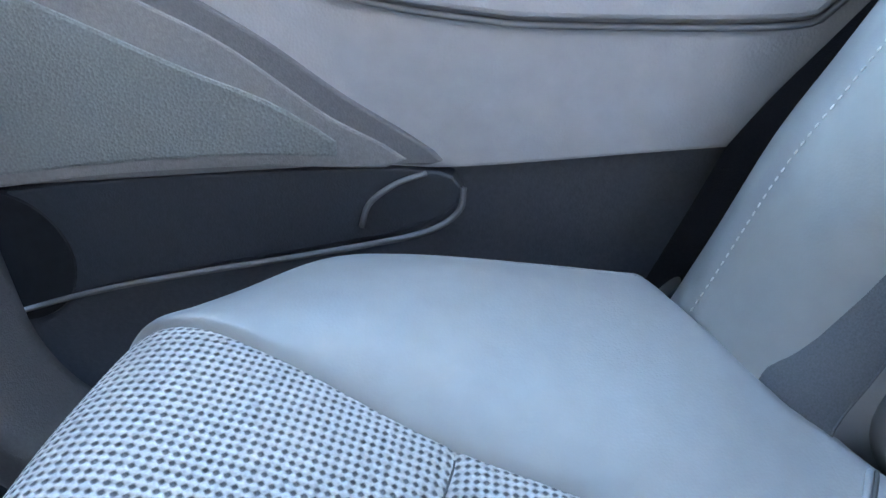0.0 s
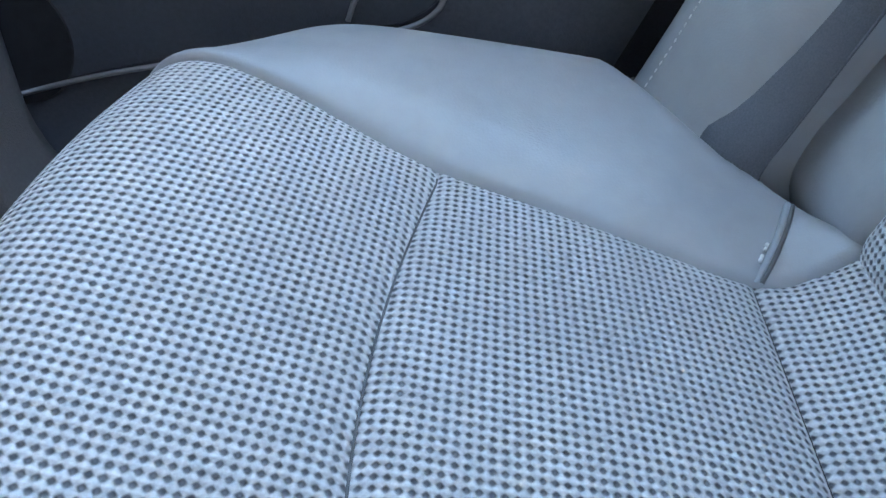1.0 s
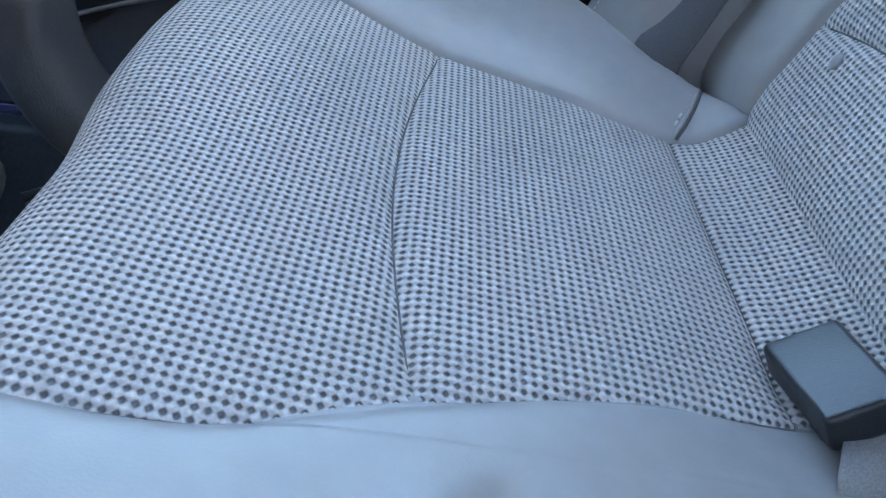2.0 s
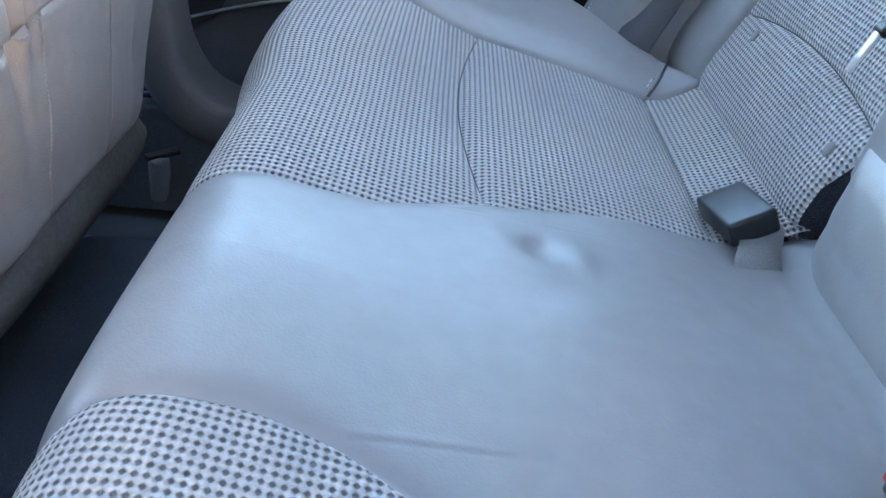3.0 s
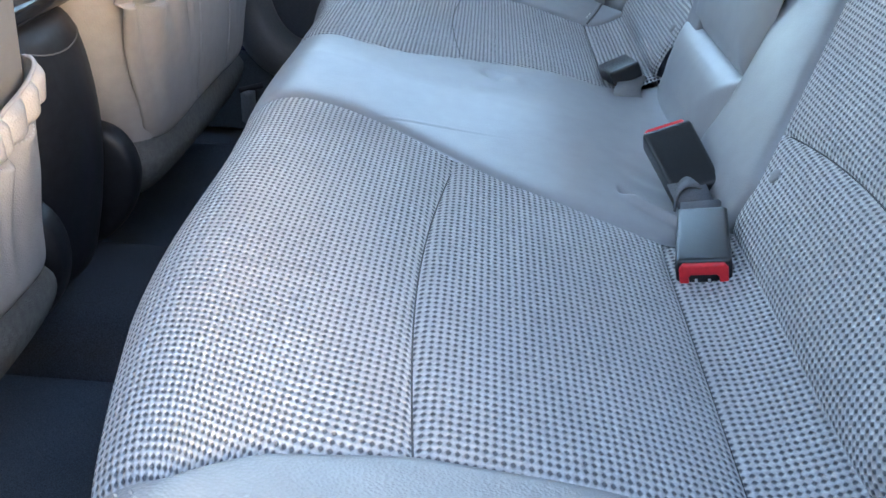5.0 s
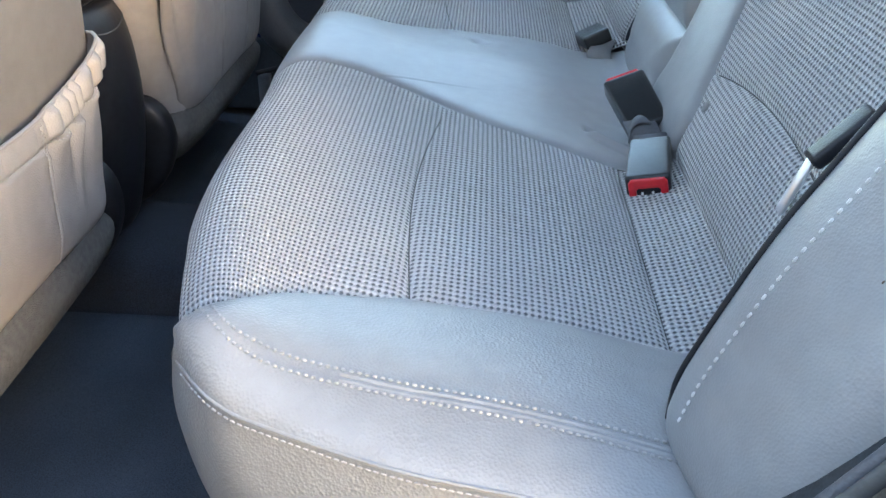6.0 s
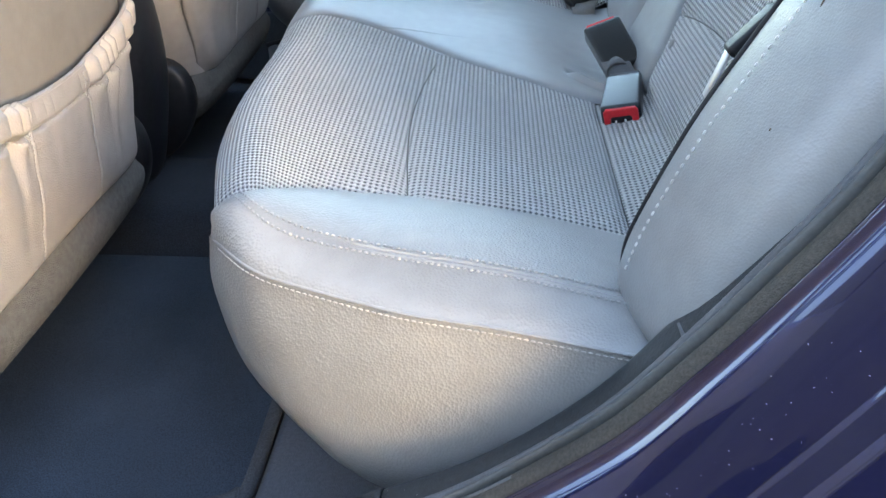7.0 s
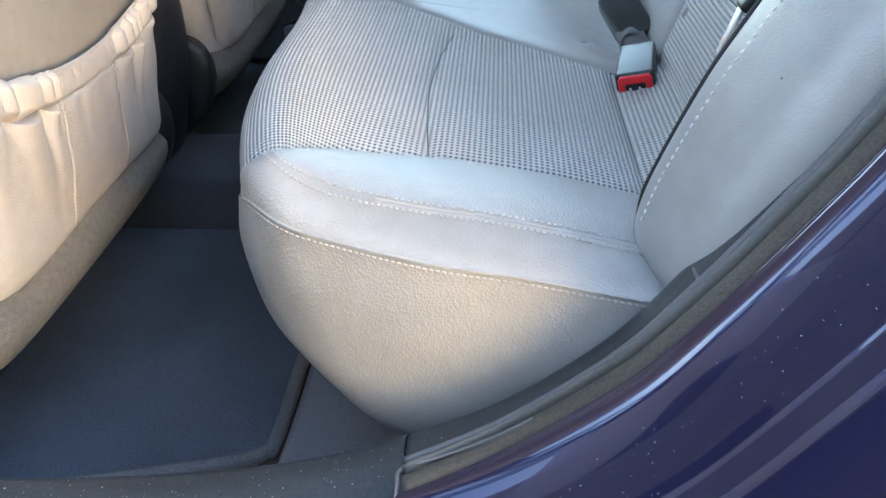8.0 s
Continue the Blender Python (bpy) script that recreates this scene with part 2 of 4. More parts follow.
def stitching(name, pts, parent, step=0.0044, length=0.0031, r=0.00062, lift=(0, 0, 1), rise=0.0006, label="pale grey thread", thread=None):
    """A row of single stitches along a curve, each a small rounded capsule."""
    rough = spline(pts, 400)
    total = np.linalg.norm(np.diff(rough, axis=0), axis=1).sum()
    k = max(2, int(total / step))
    p = spline(pts, 2 * k)
    V, F = [], []
    for i in range(0, 2 * k - 1, 2):
        a = p[i] + rise * np.array(lift)
        d = p[i + 1] - p[i]
        d = d / (np.linalg.norm(d) + 1e-9)
        u = np.cross(d, lift)
        u /= np.linalg.norm(u) + 1e-9
        w = np.cross(u, d)
        o = len(V)
        for f, rr in ((0, 0.35), (0.2, 1), (0.8, 1), (1, 0.35)):
            for c in range(6):
                g = c * math.pi / 3
                V.append(a + d * f * length + r * rr * (math.cos(g) * u + math.sin(g) * w))
        for s in range(3):
            for c in range(6):
                e = (c + 1) % 6
                F.append((o + 6 * s + c, o + 6 * s + e, o + 6 * s + 6 + e, o + 6 * s + 6 + c))
    me = bpy.data.meshes.new(name)
    me.from_pydata([tuple(v) for v in V], [], F)
    return link(name, me, thread or THREAD, parent, label)


def box(sx, sy, sz, bevel=0.0, seg=2, m=None, taper=None):
    bm = bmesh.new()
    bmesh.ops.create_cube(bm, size=1.0)
    for v in bm.verts:
        v.co = Vector((v.co.x * sx, v.co.y * sy, v.co.z * sz))
        if taper and v.co.y > 0:
            v.co.x *= taper
    if bevel:
        bmesh.ops.bevel(bm, geom=bm.edges[:], offset=bevel, segments=seg, profile=0.6, affect="EDGES")
    if m is not None:
        bmesh.ops.transform(bm, matrix=m, verts=bm.verts[:])
    return bm


def slab(outline, d0, d1, axis="y", bevel=0.0):
    """A board with a free outline in the plane across the given axis, from depth d0 to d1."""
    bm = bmesh.new()
    def at(a, b, d):
        return {"y": (a, d, b), "x": (d, a, b), "z": (a, b, d)}[axis]
    lo = [bm.verts.new(at(a, b, d0)) for a, b in outline]
    hi = [bm.verts.new(at(a, b, d1)) for a, b in outline]
    bm.faces.new(lo)
    bm.faces.new(hi[::-1])
    for i in range(len(lo)):
        j = (i + 1) % len(lo)
        bm.faces.new((lo[j], lo[i], hi[i], hi[j]))
    bmesh.ops.recalc_face_normals(bm, faces=bm.faces)
    if bevel:
        edges = [e for e in bm.edges if abs(e.verts[0].co["xyz".index(axis)] - e.verts[1].co["xyz".index(axis)]) < 1e-6]
        bmesh.ops.bevel(bm, geom=edges, offset=bevel, segments=2, profile=0.5, affect="EDGES")
    return bm


def step01(a):
    a = np.clip(a, 0, 1)
    return a * a * (3 - 2 * a)


def pillow(d, r, h):
    """Height of a padded panel at distance d from its seam."""
    return h * (1 - np.exp(-np.clip(d, 0, None) / r))


# ---- rear seat cushion ----
PROFILE = spline([(0.50, 0.349), (0.45, 0.344), (0.415, 0.330), (0.385, 0.326), (0.30, 0.345), (0.20, 0.361), (0.15, 0.371), (0.10, 0.383), (0.06, 0.391), (0.03, 0.386), (0.010, 0.364), (-0.004, 0.325), (-0.008, 0.275), (0.005, 0.19), (0.03, 0.09)], 600)
ARC = np.concatenate([[0], np.cumsum(np.linalg.norm(np.diff(PROFILE, axis=0), axis=1))])
TANGENT = np.gradient(PROFILE, ARC, axis=0)
NORMAL = np.stack([-TANGENT[:, 1], TANGENT[:, 0]], -1)
NORMAL *= np.sign(NORMAL[100, 1])
TOP_N = int(np.argmin(PROFILE[:, 0]))


def arc_at(x):
    """Arc length on the seat's top where it lies x along the car."""
    return np.interp(-np.asarray(x, float), -PROFILE[:TOP_N, 0], ARC[:TOP_N])


def edge_curve(rows):
    """A seam across the seat's top as a function of the arc length, from (x, y) rows, front end last."""
    rows = sorted(rows, key=lambda r: -r[0])
    s, y = arc_at([r[0] for r in rows]), [r[1] for r in rows]
    fine = np.linspace(s[0], s[-1], 200)
    sm = np.interp(fine, s, y)
    for _ in range(30):
        sm[1:-1] = (sm[:-2] + 2 * sm[1:-1] + sm[2:]) / 4
    return lambda a: np.interp(a, fine, sm)


OUT_NEAR = edge_curve([(0.48, 0.155), (0.385, 0.152), (0.28, 0.153), (0.20, 0.150), (0.13, 0.129), (0.09, 0.108), (0.06, 0.092), (0.02, 0.088)])
IN_NEAR = edge_curve([(0.48, 0.47), (0.385, 0.47), (0.32, 0.485), (0.26, 0.506), (0.21, 0.534), (0.17, 0.560), (0.14, 0.576), (0.10, 0.585), (0.05, 0.58), (0.02, 0.572)])
IN_FAR = edge_curve([(0.48, 0.88), (0.385, 0.875), (0.32, 0.865), (0.26, 0.852), (0.21, 0.834), (0.17, 0.815), (0.14, 0.80), (0.10, 0.792), (0.05, 0.79), (0.02, 0.785)])
OUT_FAR = edge_curve([(0.48, 1.205), (0.45, 1.196), (0.385, 1.178), (0.33, 1.188), (0.274, 1.203), (0.195, 1.226), (0.134, 1.243), (0.09, 1.255), (0.05, 1.265), (0.02, 1.272)])


def seat_place(s, y, h):
    """The place on the cushion at arc s and across y, lifted by h."""
    x, z = np.interp(s, ARC, PROFILE[:, 0]), np.interp(s, ARC, PROFILE[:, 1])
    nx, nz = np.interp(s, ARC, NORMAL[:, 0]), np.interp(s, ARC, NORMAL[:, 1])
    front = step01((0.16 - x) / 0.14)
    front = np.where(s > arc_at(0.0), 1.0, front)
    round_near = 0.024 * (np.clip(0.45 - y, 0, None) / 0.23) ** 2
    round_far = 0.015 * (np.clip(y - 1.05, 0, None) / 0.2) ** 2 - 0.008 * step01((y - 0.95) / 0.12)
    round_near = 0.88 * round_near + 0.009 * np.exp(-((y - 0.45) / 0.13) ** 2)
    round_near = round_near + 0.066 * step01((0.27 - y) / 0.17) * step01((0.372 - z) / 0.065)
    h = h + 0.012 * step01((y - 0.95) / 0.25) * step01((0.22 - x) / 0.12)
    return np.stack([x + nx * h + front * (round_near + round_far), y, z + nz * h], -1)


bench = empty("rear_bench", "grey leather and woven cloth rear bench seat with stitched seams", "car seat")
cushion = part("cushion", box(0.33, 1.16, 0.16, 0.02, m=pose(0.335, C + 0.03, 0.17)), DARK_PLASTIC, bench)


def woven_panel(name, s0, s1, y0, y1, parent, place=seat_place, puff=0.006, span=None, stagger=0.0, fine=4, inner=None):
    """A padded woven panel between arcs s0, s1 (functions of y) and edges y0, y1 (functions of s), with its yarn in relief."""
    (sa, ya), (sb, yb) = span
    ds, dy = PITCH_U / fine, PITCH_V / fine
    sv = ds * np.arange(math.floor(sa / ds), math.ceil(sb / ds) + 1)
    yv = dy * np.arange(math.floor(ya / dy), math.ceil(yb / dy) + 1)
    S, Yr = np.meshgrid(sv, yv, indexing="ij")
    V = Yr + stagger * PITCH_V * S / PITCH_U
    Y = np.clip(Yr, y0(S), y1(S))
    Sc = np.clip(S, s0(Y), s1(Y))
    d = np.minimum(np.minimum(Y - y0(Sc), y1(Sc) - Y), np.minimum(Sc - s0(Y), s1(Y) - Sc))
    if inner:
        # beside the leather middle the edge is less sunken
        puff = puff * (1 - 0.5 * np.exp(-((Y - inner(Sc)) / 0.02) ** 2))
    h = pillow(d, 0.007, puff) - puff
    f = np.maximum(np.cos(2 * math.pi * S / PITCH_U), 0) * np.maximum(np.cos(2 * math.pi * V / PITCH_V), 0)
    h = h - 0.0005 * f - 0.0015
    P = place(Sc, Y, h)
    out = (Yr <= y0(S)) | (Yr >= y1(S)) | (S <= s0(Y)) | (S >= s1(Y))
    keep = ~(out[:-1, :-1] & out[1:, :-1] & out[:-1, 1:] & out[1:, 1:])
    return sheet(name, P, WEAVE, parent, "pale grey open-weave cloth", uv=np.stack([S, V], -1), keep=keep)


def seam_arc(y):
    """The bowed seam across the cloth, as arc length."""
    m = np.where(y < C, (y - 0.15) / 0.385, (1.21 - y) / 0.385)
    return arc_at(0.203 - np.where(y < C, 0.014, 0.02) * np.sin(math.pi * np.clip(m, 0, 1)) + 0.006 * m)


END = ARC[-1]
for inner, outer, side in ((IN_NEAR, OUT_NEAR, 0), (IN_FAR, OUT_FAR, 1)):
    y0, y1 = (outer, inner) if side == 0 else (inner, outer)
    ys = (0.085, 0.61) if side == 0 else (0.78, 1.275)
    a_mid, a_back, a_end = arc_at(0.2), arc_at(0.383), arc_at(0.485)
    woven_panel("front_cloth_panel", seam_arc, lambda y: END - 0.09 + 0 * y, y0, y1, cushion, span=((a_mid - 0.01, ys[0]), (END - 0.09, ys[1])), stagger=0.0, fine=6 if side == 0 else 4, inner=inner)
    woven_panel("rear_cloth_panel", lambda y: a_back + 0 * y, seam_arc, y0, y1, cushion, span=((a_back, ys[0]), (a_mid + 0.02, ys[1])), stagger=0.0, fine=6 if side == 0 else 4, inner=inner)
    woven_panel("cloth_strip", lambda y: a_end + 0 * y, lambda y: a_back - 0.0005 + 0 * y, y0, y1, cushion, span=((a_end, ys[0]), (a_back, ys[1])))


def centre_height(S, Y):
    """Relief of the leather middle: raised pad with creased shoulders, a dimple and small dents."""
    x = np.interp(S, ARC, PROFILE[:, 0])
    d = np.minimum(Y - IN_NEAR(S), IN_FAR(S) - Y)
    h = pillow(d, 0.0060, 0.0050) - 0.0046 - 0.012 * step01((x - 0.395) / 0.045)
    soft = 1 - np.exp(-np.clip(d, 0, None) / 0.06)
    sharp = 0.009 + 0.05 * step01((x - 0.16) / 0.16)
    fold_near, fold_far = 0.5815 + 0.10 * (x - 0.149), 0.803 + 0.105 * (x - 0.14)
    pad = step01((Y - fold_near) / sharp + 0.5) * step01((fold_far - Y) / sharp + 0.5)
    fore = step01((x - 0.005) / 0.06) * (S < arc_at(0.008))
    h = h + 0.0010 * pad * soft * fore * (1 - 0.8 * step01((x - 0.26) / 0.14))
    h = h + 0.0085 * np.exp(-((Y - 0.69) / 0.12) ** 2) * soft * fore
    # the folds that run back from the corners of the cloth
    for fold, sign, until in ((fold_near, 1, 0.27), (fold_far, -1, 0.40)):
        e = sign * (Y - fold)
        run = step01((x - 0.125) / 0.02) * step01((until - x) / 0.09)
        h = h + run * (0.00028 * np.exp(-((e - 0.002) / 0.0022) ** 2) - 0.00032 * np.exp(-((e + 0.001) / 0.0015) ** 2))
    across = np.exp(-((Y - 0.775) / 0.019) ** 2)
    h = h - 0.0043 * np.exp(-np.hypot((x - 0.2405) / 0.0115, (Y - 0.776) / 0.0165) ** 3)
    h = h + 0.0018 * np.exp(-((x - 0.212) / 0.011) ** 2) * across + 0.0021 * np.exp(-((x - 0.265) / 0.010) ** 2) * across
    h = h + 0.0009 * np.sin(95 * (Y - 0.6 * x)) * np.exp(-((x - 0.25) / 0.05) ** 2 - ((Y - 0.72) / 0.04) ** 2)
    lip = Y - (0.533 - 0.88 * (x - 0.357))
    along = step01((x - 0.352) / 0.016) * step01((0.44 - x) / 0.02)
    h = h + along * (0.0085 * np.exp(-(lip / 0.0045) ** 2) - 0.020 * step01((lip - 0.001) / 0.006) * step01((0.026 - lip) / 0.016))
    h = h + 0.0008 * np.sin(160 * (Y + 0.6 * x)) * np.exp(-((x - 0.39) / 0.03) ** 2 - ((Y - 0.57) / 0.05) ** 2)
    h = h - 0.0015 * step01((0.06 - x) / 0.05) - 0.03 * step01((x - 0.462) / 0.03)
    h = h + 0.0012 * np.sin(23 * Y + 9 * x) * np.sin(31 * x + 2)
    return h


S = np.linspace(arc_at(0.485), END, 440)[:, None] + np.zeros((1, 340))
w = np.linspace(0, 1, 340)[None]
Yc = IN_NEAR(S) - 0.006 + w * (IN_FAR(S) - IN_NEAR(S) + 0.012)
sheet("leather_middle", seat_place(S, Yc, centre_height(S, np.clip(Yc, IN_NEAR(S), IN_FAR(S)))), LEATHER, cushion, "smooth grey leather with a dimple")


def on_sheet(G, xy):
    """Places on the grid of places G above the plan positions xy."""
    flat = G.reshape(-1, 3)
    out = []
    for x, y in spline(xy, 80):
        d = (flat[:, 0] - x) ** 2 + (flat[:, 1] - y) ** 2
        k = np.argsort(d + 4 * np.clip(0.30 - flat[:, 2], 0, None))[:6]
        w = 1 / (d[k] + 1e-7)
        out.append((x, y, float((w * flat[k, 2]).sum() / w.sum())))
    out = np.array(out)
    for _ in range(6):
        out[1:-1, 2] = (out[:-2, 2] + 2 * out[1:-1, 2] + out[2:, 2]) / 4
    return out


for side in (0, 1):
    out = OUT_NEAR if side == 0 else OUT_FAR
    sg = 1 if side == 0 else -1
    s = np.linspace(arc_at(0.485), arc_at(0.004) if side == 0 else END - 0.1, 160)
    seam = seat_place(s, out(s) + 0.004 * sg, np.full(160, -0.006))
    seam2 = seat_place(s, out(s) - 0.001 * sg, np.full(160, 0.0005))
    if side == 0:
        pipe = [(0.485, -0.035, 0.330), (0.42, -0.033, 0.337), (0.354, -0.027, 0.343), (0.28, -0.015, 0.350), (0.207, -0.003, 0.354), (0.13, 0.020, 0.360), (0.106, 0.030, 0.364), (0.090, 0.044, 0.366), (0.077, 0.061, 0.364), (0.067, 0.076, 0.359)]
        wrap = [(0.060, 0.092, 0.352), (0.057, 0.112, 0.345), (0.07, 0.145, 0.34)]
        mid = [(0.485, -0.037, 0.27), (0.42, -0.037, 0.275), (0.352, -0.033, 0.275), (0.274, -0.021, 0.278), (0.203, -0.010, 0.282), (0.145, 0.009, 0.290), (0.113, 0.025, 0.302), (0.091, 0.042, 0.310), (0.075, 0.058, 0.313), (0.064, 0.076, 0.312), (0.057, 0.095, 0.31), (0.055, 0.115, 0.305), (0.07, 0.145, 0.30)]
        low = [(0.485, -0.03, 0.20), (0.42, -0.03, 0.20), (0.35, -0.022, 0.195), (0.268, -0.008, 0.190), (0.205, 0.002, 0.192), (0.165, 0.012, 0.205), (0.135, 0.027, 0.222), (0.108, 0.045, 0.238), (0.092, 0.060, 0.245), (0.080, 0.078, 0.247), (0.073, 0.098, 0.245), (0.072, 0.12, 0.24), (0.085, 0.15, 0.235)]
    else:
        pipe = [(0.485, 1.385, 0.345), (0.40, 1.38, 0.358), (0.31, 1.37, 0.371), (0.26, 1.366, 0.378), (0.189, 1.362, 0.386), (0.15, 1.362, 0.387), (0.118, 1.359, 0.386), (0.092, 1.347, 0.382), (0.068, 1.327, 0.374), (0.050, 1.308, 0.355), (0.042, 1.298, 0.31), (0.042, 1.292, 0.23)]
        wrap = []
        low = [(x, y - 0.01, z - 0.15) for x, y, z in pipe]
        mid = [(x, y + 0.012, z - 0.07) for x, y, z in pipe]
    P0 = spline(pipe, 160)
    rows = [seam, seam2]
    for k, lift in ((0.25, 0.010), (0.5, 0.0150), (0.75, 0.0125), (0.93, 0.006)) if side == 0 else ((0.2, 0.008), (0.5, 0.010), (0.8, 0.009), (0.95, 0.004)):
        row = seam2 * (1 - k) + P0 * k
        row[:, 2] += lift * step01((row[:, 2] - 0.25) / 0.08) * (1.0 if side == 0 else step01((row[:, 0] - 0.05) / 0.10))
        rows.append(row)
    rows.append(P0)
    rows = np.stack(rows)
    G = np.stack([spline(rows[:, j], 36) for j in range(160)], 1)
    if side == 1:
        # the rear edge slants inwards in front of the side bolster and rolls down there
        brink = np.interp(G[:, :, 1], [1.15, 1.195, 1.235, 1.255, 1.27, 1.30, 1.345, 1.371], [0.50, 0.452, 0.420, 0.407, 0.387, 0.364, 0.330, 0.317])
        over = np.clip(G[:, :, 0] - brink + 0.016, 0, None)
        G[:, :, 0] -= over - 0.016 * np.tanh(over / 0.016)
        G[:, :, 2] -= 0.007 * (np.clip(over, 0, 0.016) / 0.016) ** 2 + 0.9 * np.clip(over - 0.014, 0, 0.12)
        P0 = G[-1]
    bol = sheet("leather_bolster", G, LEATHER_GRAIN if side == 0 else LEATHER, cushion, "smooth grey leather edge with double stitching")
    TOP = spline(pipe + wrap, 160) if wrap else P0
    G2 = np.stack([spline(np.stack([TOP[j], spline(mid, 160)[j], spline(low, 160)[j], spline(low, 160)[j] + np.array([0.01, 0.06 * sg, -0.03])]), 30) for j in range(0, 160, 2)], 1)
    sheet("leather_end_panel", G2, LEATHER_GRAIN, cushion, "grained grey leather side of the cushion")
    up = (0, -0.5 * sg, 0.86)
    tube("piping", P0[::4] + np.array([0, 0.0004 * sg, -0.0002]), 0.0014, LEATHER_GRAIN, cushion, n=160)
    if side == 0:
        stitching("stitching", P0[:156:4] + np.array([0, -0.0012, -0.0030]), cushion, lift=(0, -0.9, 0.3), rise=0.0016, r=0.00065)
        rows_xy = (
            [(0.091, 0.083), (0.101, 0.070), (0.112, 0.062), (0.128, 0.0567), (0.144, 0.0534), (0.16, 0.0515), (0.178, 0.050), (0.199, 0.0478), (0.22, 0.0458), (0.245, 0.0438), (0.295, 0.0372), (0.345, 0.0290), (0.39, 0.022)],
            [(0.085, 0.082), (0.094, 0.069), (0.105, 0.0580), (0.119, 0.0503), (0.138, 0.0450), (0.155, 0.0425), (0.176, 0.0398), (0.199, 0.0370), (0.221, 0.0348), (0.246, 0.0325), (0.296, 0.0252), (0.346, 0.0160), (0.39, 0.009)])
        for xy in rows_xy:
            stitching("stitching", on_sheet(G, xy), cushion, lift=up, rise=0.0010, r=0.0010, step=0.0044, length=0.0027)
        middle = (spline(rows_xy[0], 60) + spline(rows_xy[1], 60)) / 2
        for off, rad in ((-0.0021, 0.0019), (0.0021, 0.0019)):
            welt = on_sheet(G, middle + np.array([0, off])) + np.array([0, 0, -0.0007])
            tube("welt", welt[24:], rad, LEATHER_GRAIN, cushion, n=140)
    else:
        joint = on_sheet(G, [(0.4175, 1.2455), (0.412, 1.23), (0.404, 1.21), (0.394, 1.190), (0.386, 1.177)])
        tube("seam", joint + np.array([0, 0, 0.0002]), 0.0016, CREASE_SHADE, cushion, n=40, sides=6)
        tube("welt", joint + np.array([-0.003, 0.0005, 0.0]), 0.0022, LEATHER, cushion, n=40)
        for x, y in ((0.3855, 1.187), (0.3895, 1.195)):
            stitching("stitching", on_sheet(G, [(x, y), (x + 0.002, y + 0.004)]), cushion, lift=(0, 0, 1), rise=0.0012, r=0.0011, thread=BOLSTER_THREAD)

# seams on the cushion, the shade in their creases drawn as thin dark tubes
for y0, y1 in ((0.15, 0.528), (0.832, 1.215)):
    yy = np.linspace(y0, y1, 40)
    tube("seam", seat_place(seam_arc(yy), yy, np.full(40, -0.0078)), 0.0011, CREASE_SHADE, cushion, n=80, sides=6)


# ---- rear backrest ----
BACK = spline([(0.49, 0.27), (0.455, 0.305), (0.436, 0.335), (0.441, 0.365), (0.455, 0.394), (0.486, 0.46), (0.552, 0.60), (0.622, 0.75), (0.69, 0.90), (0.72, 0.945), (0.76, 0.955), (0.80, 0.92)], 500)
BARC = np.concatenate([[0], np.cumsum(np.linalg.norm(np.diff(BACK, axis=0), axis=1))])
BT = np.gradient(BACK, BARC, axis=0)
BN = np.stack([-BT[:, 1], BT[:, 0]], -1)


def barc(z):
    k = int(np.argmax(BACK[:, 1]))
    return np.interp(z, BACK[:k, 1], BARC[:k])


def back_place(s, y, h):
    x, z = np.interp(s, BARC, BACK[:, 0]), np.interp(s, BARC, BACK[:, 1])
    nx, nz = np.interp(s, BARC, BN[:, 0]), np.interp(s, BARC, BN[:, 1])
    return np.stack([x + nx * h, y + 0 * x, z + nz * h], -1)


def back_seam(m):
    """The arched seam across the back's cloth; m runs from its outer side to the middle of the car."""
    return barc(0.433 - 0.6 * (m - 0.33) ** 2)


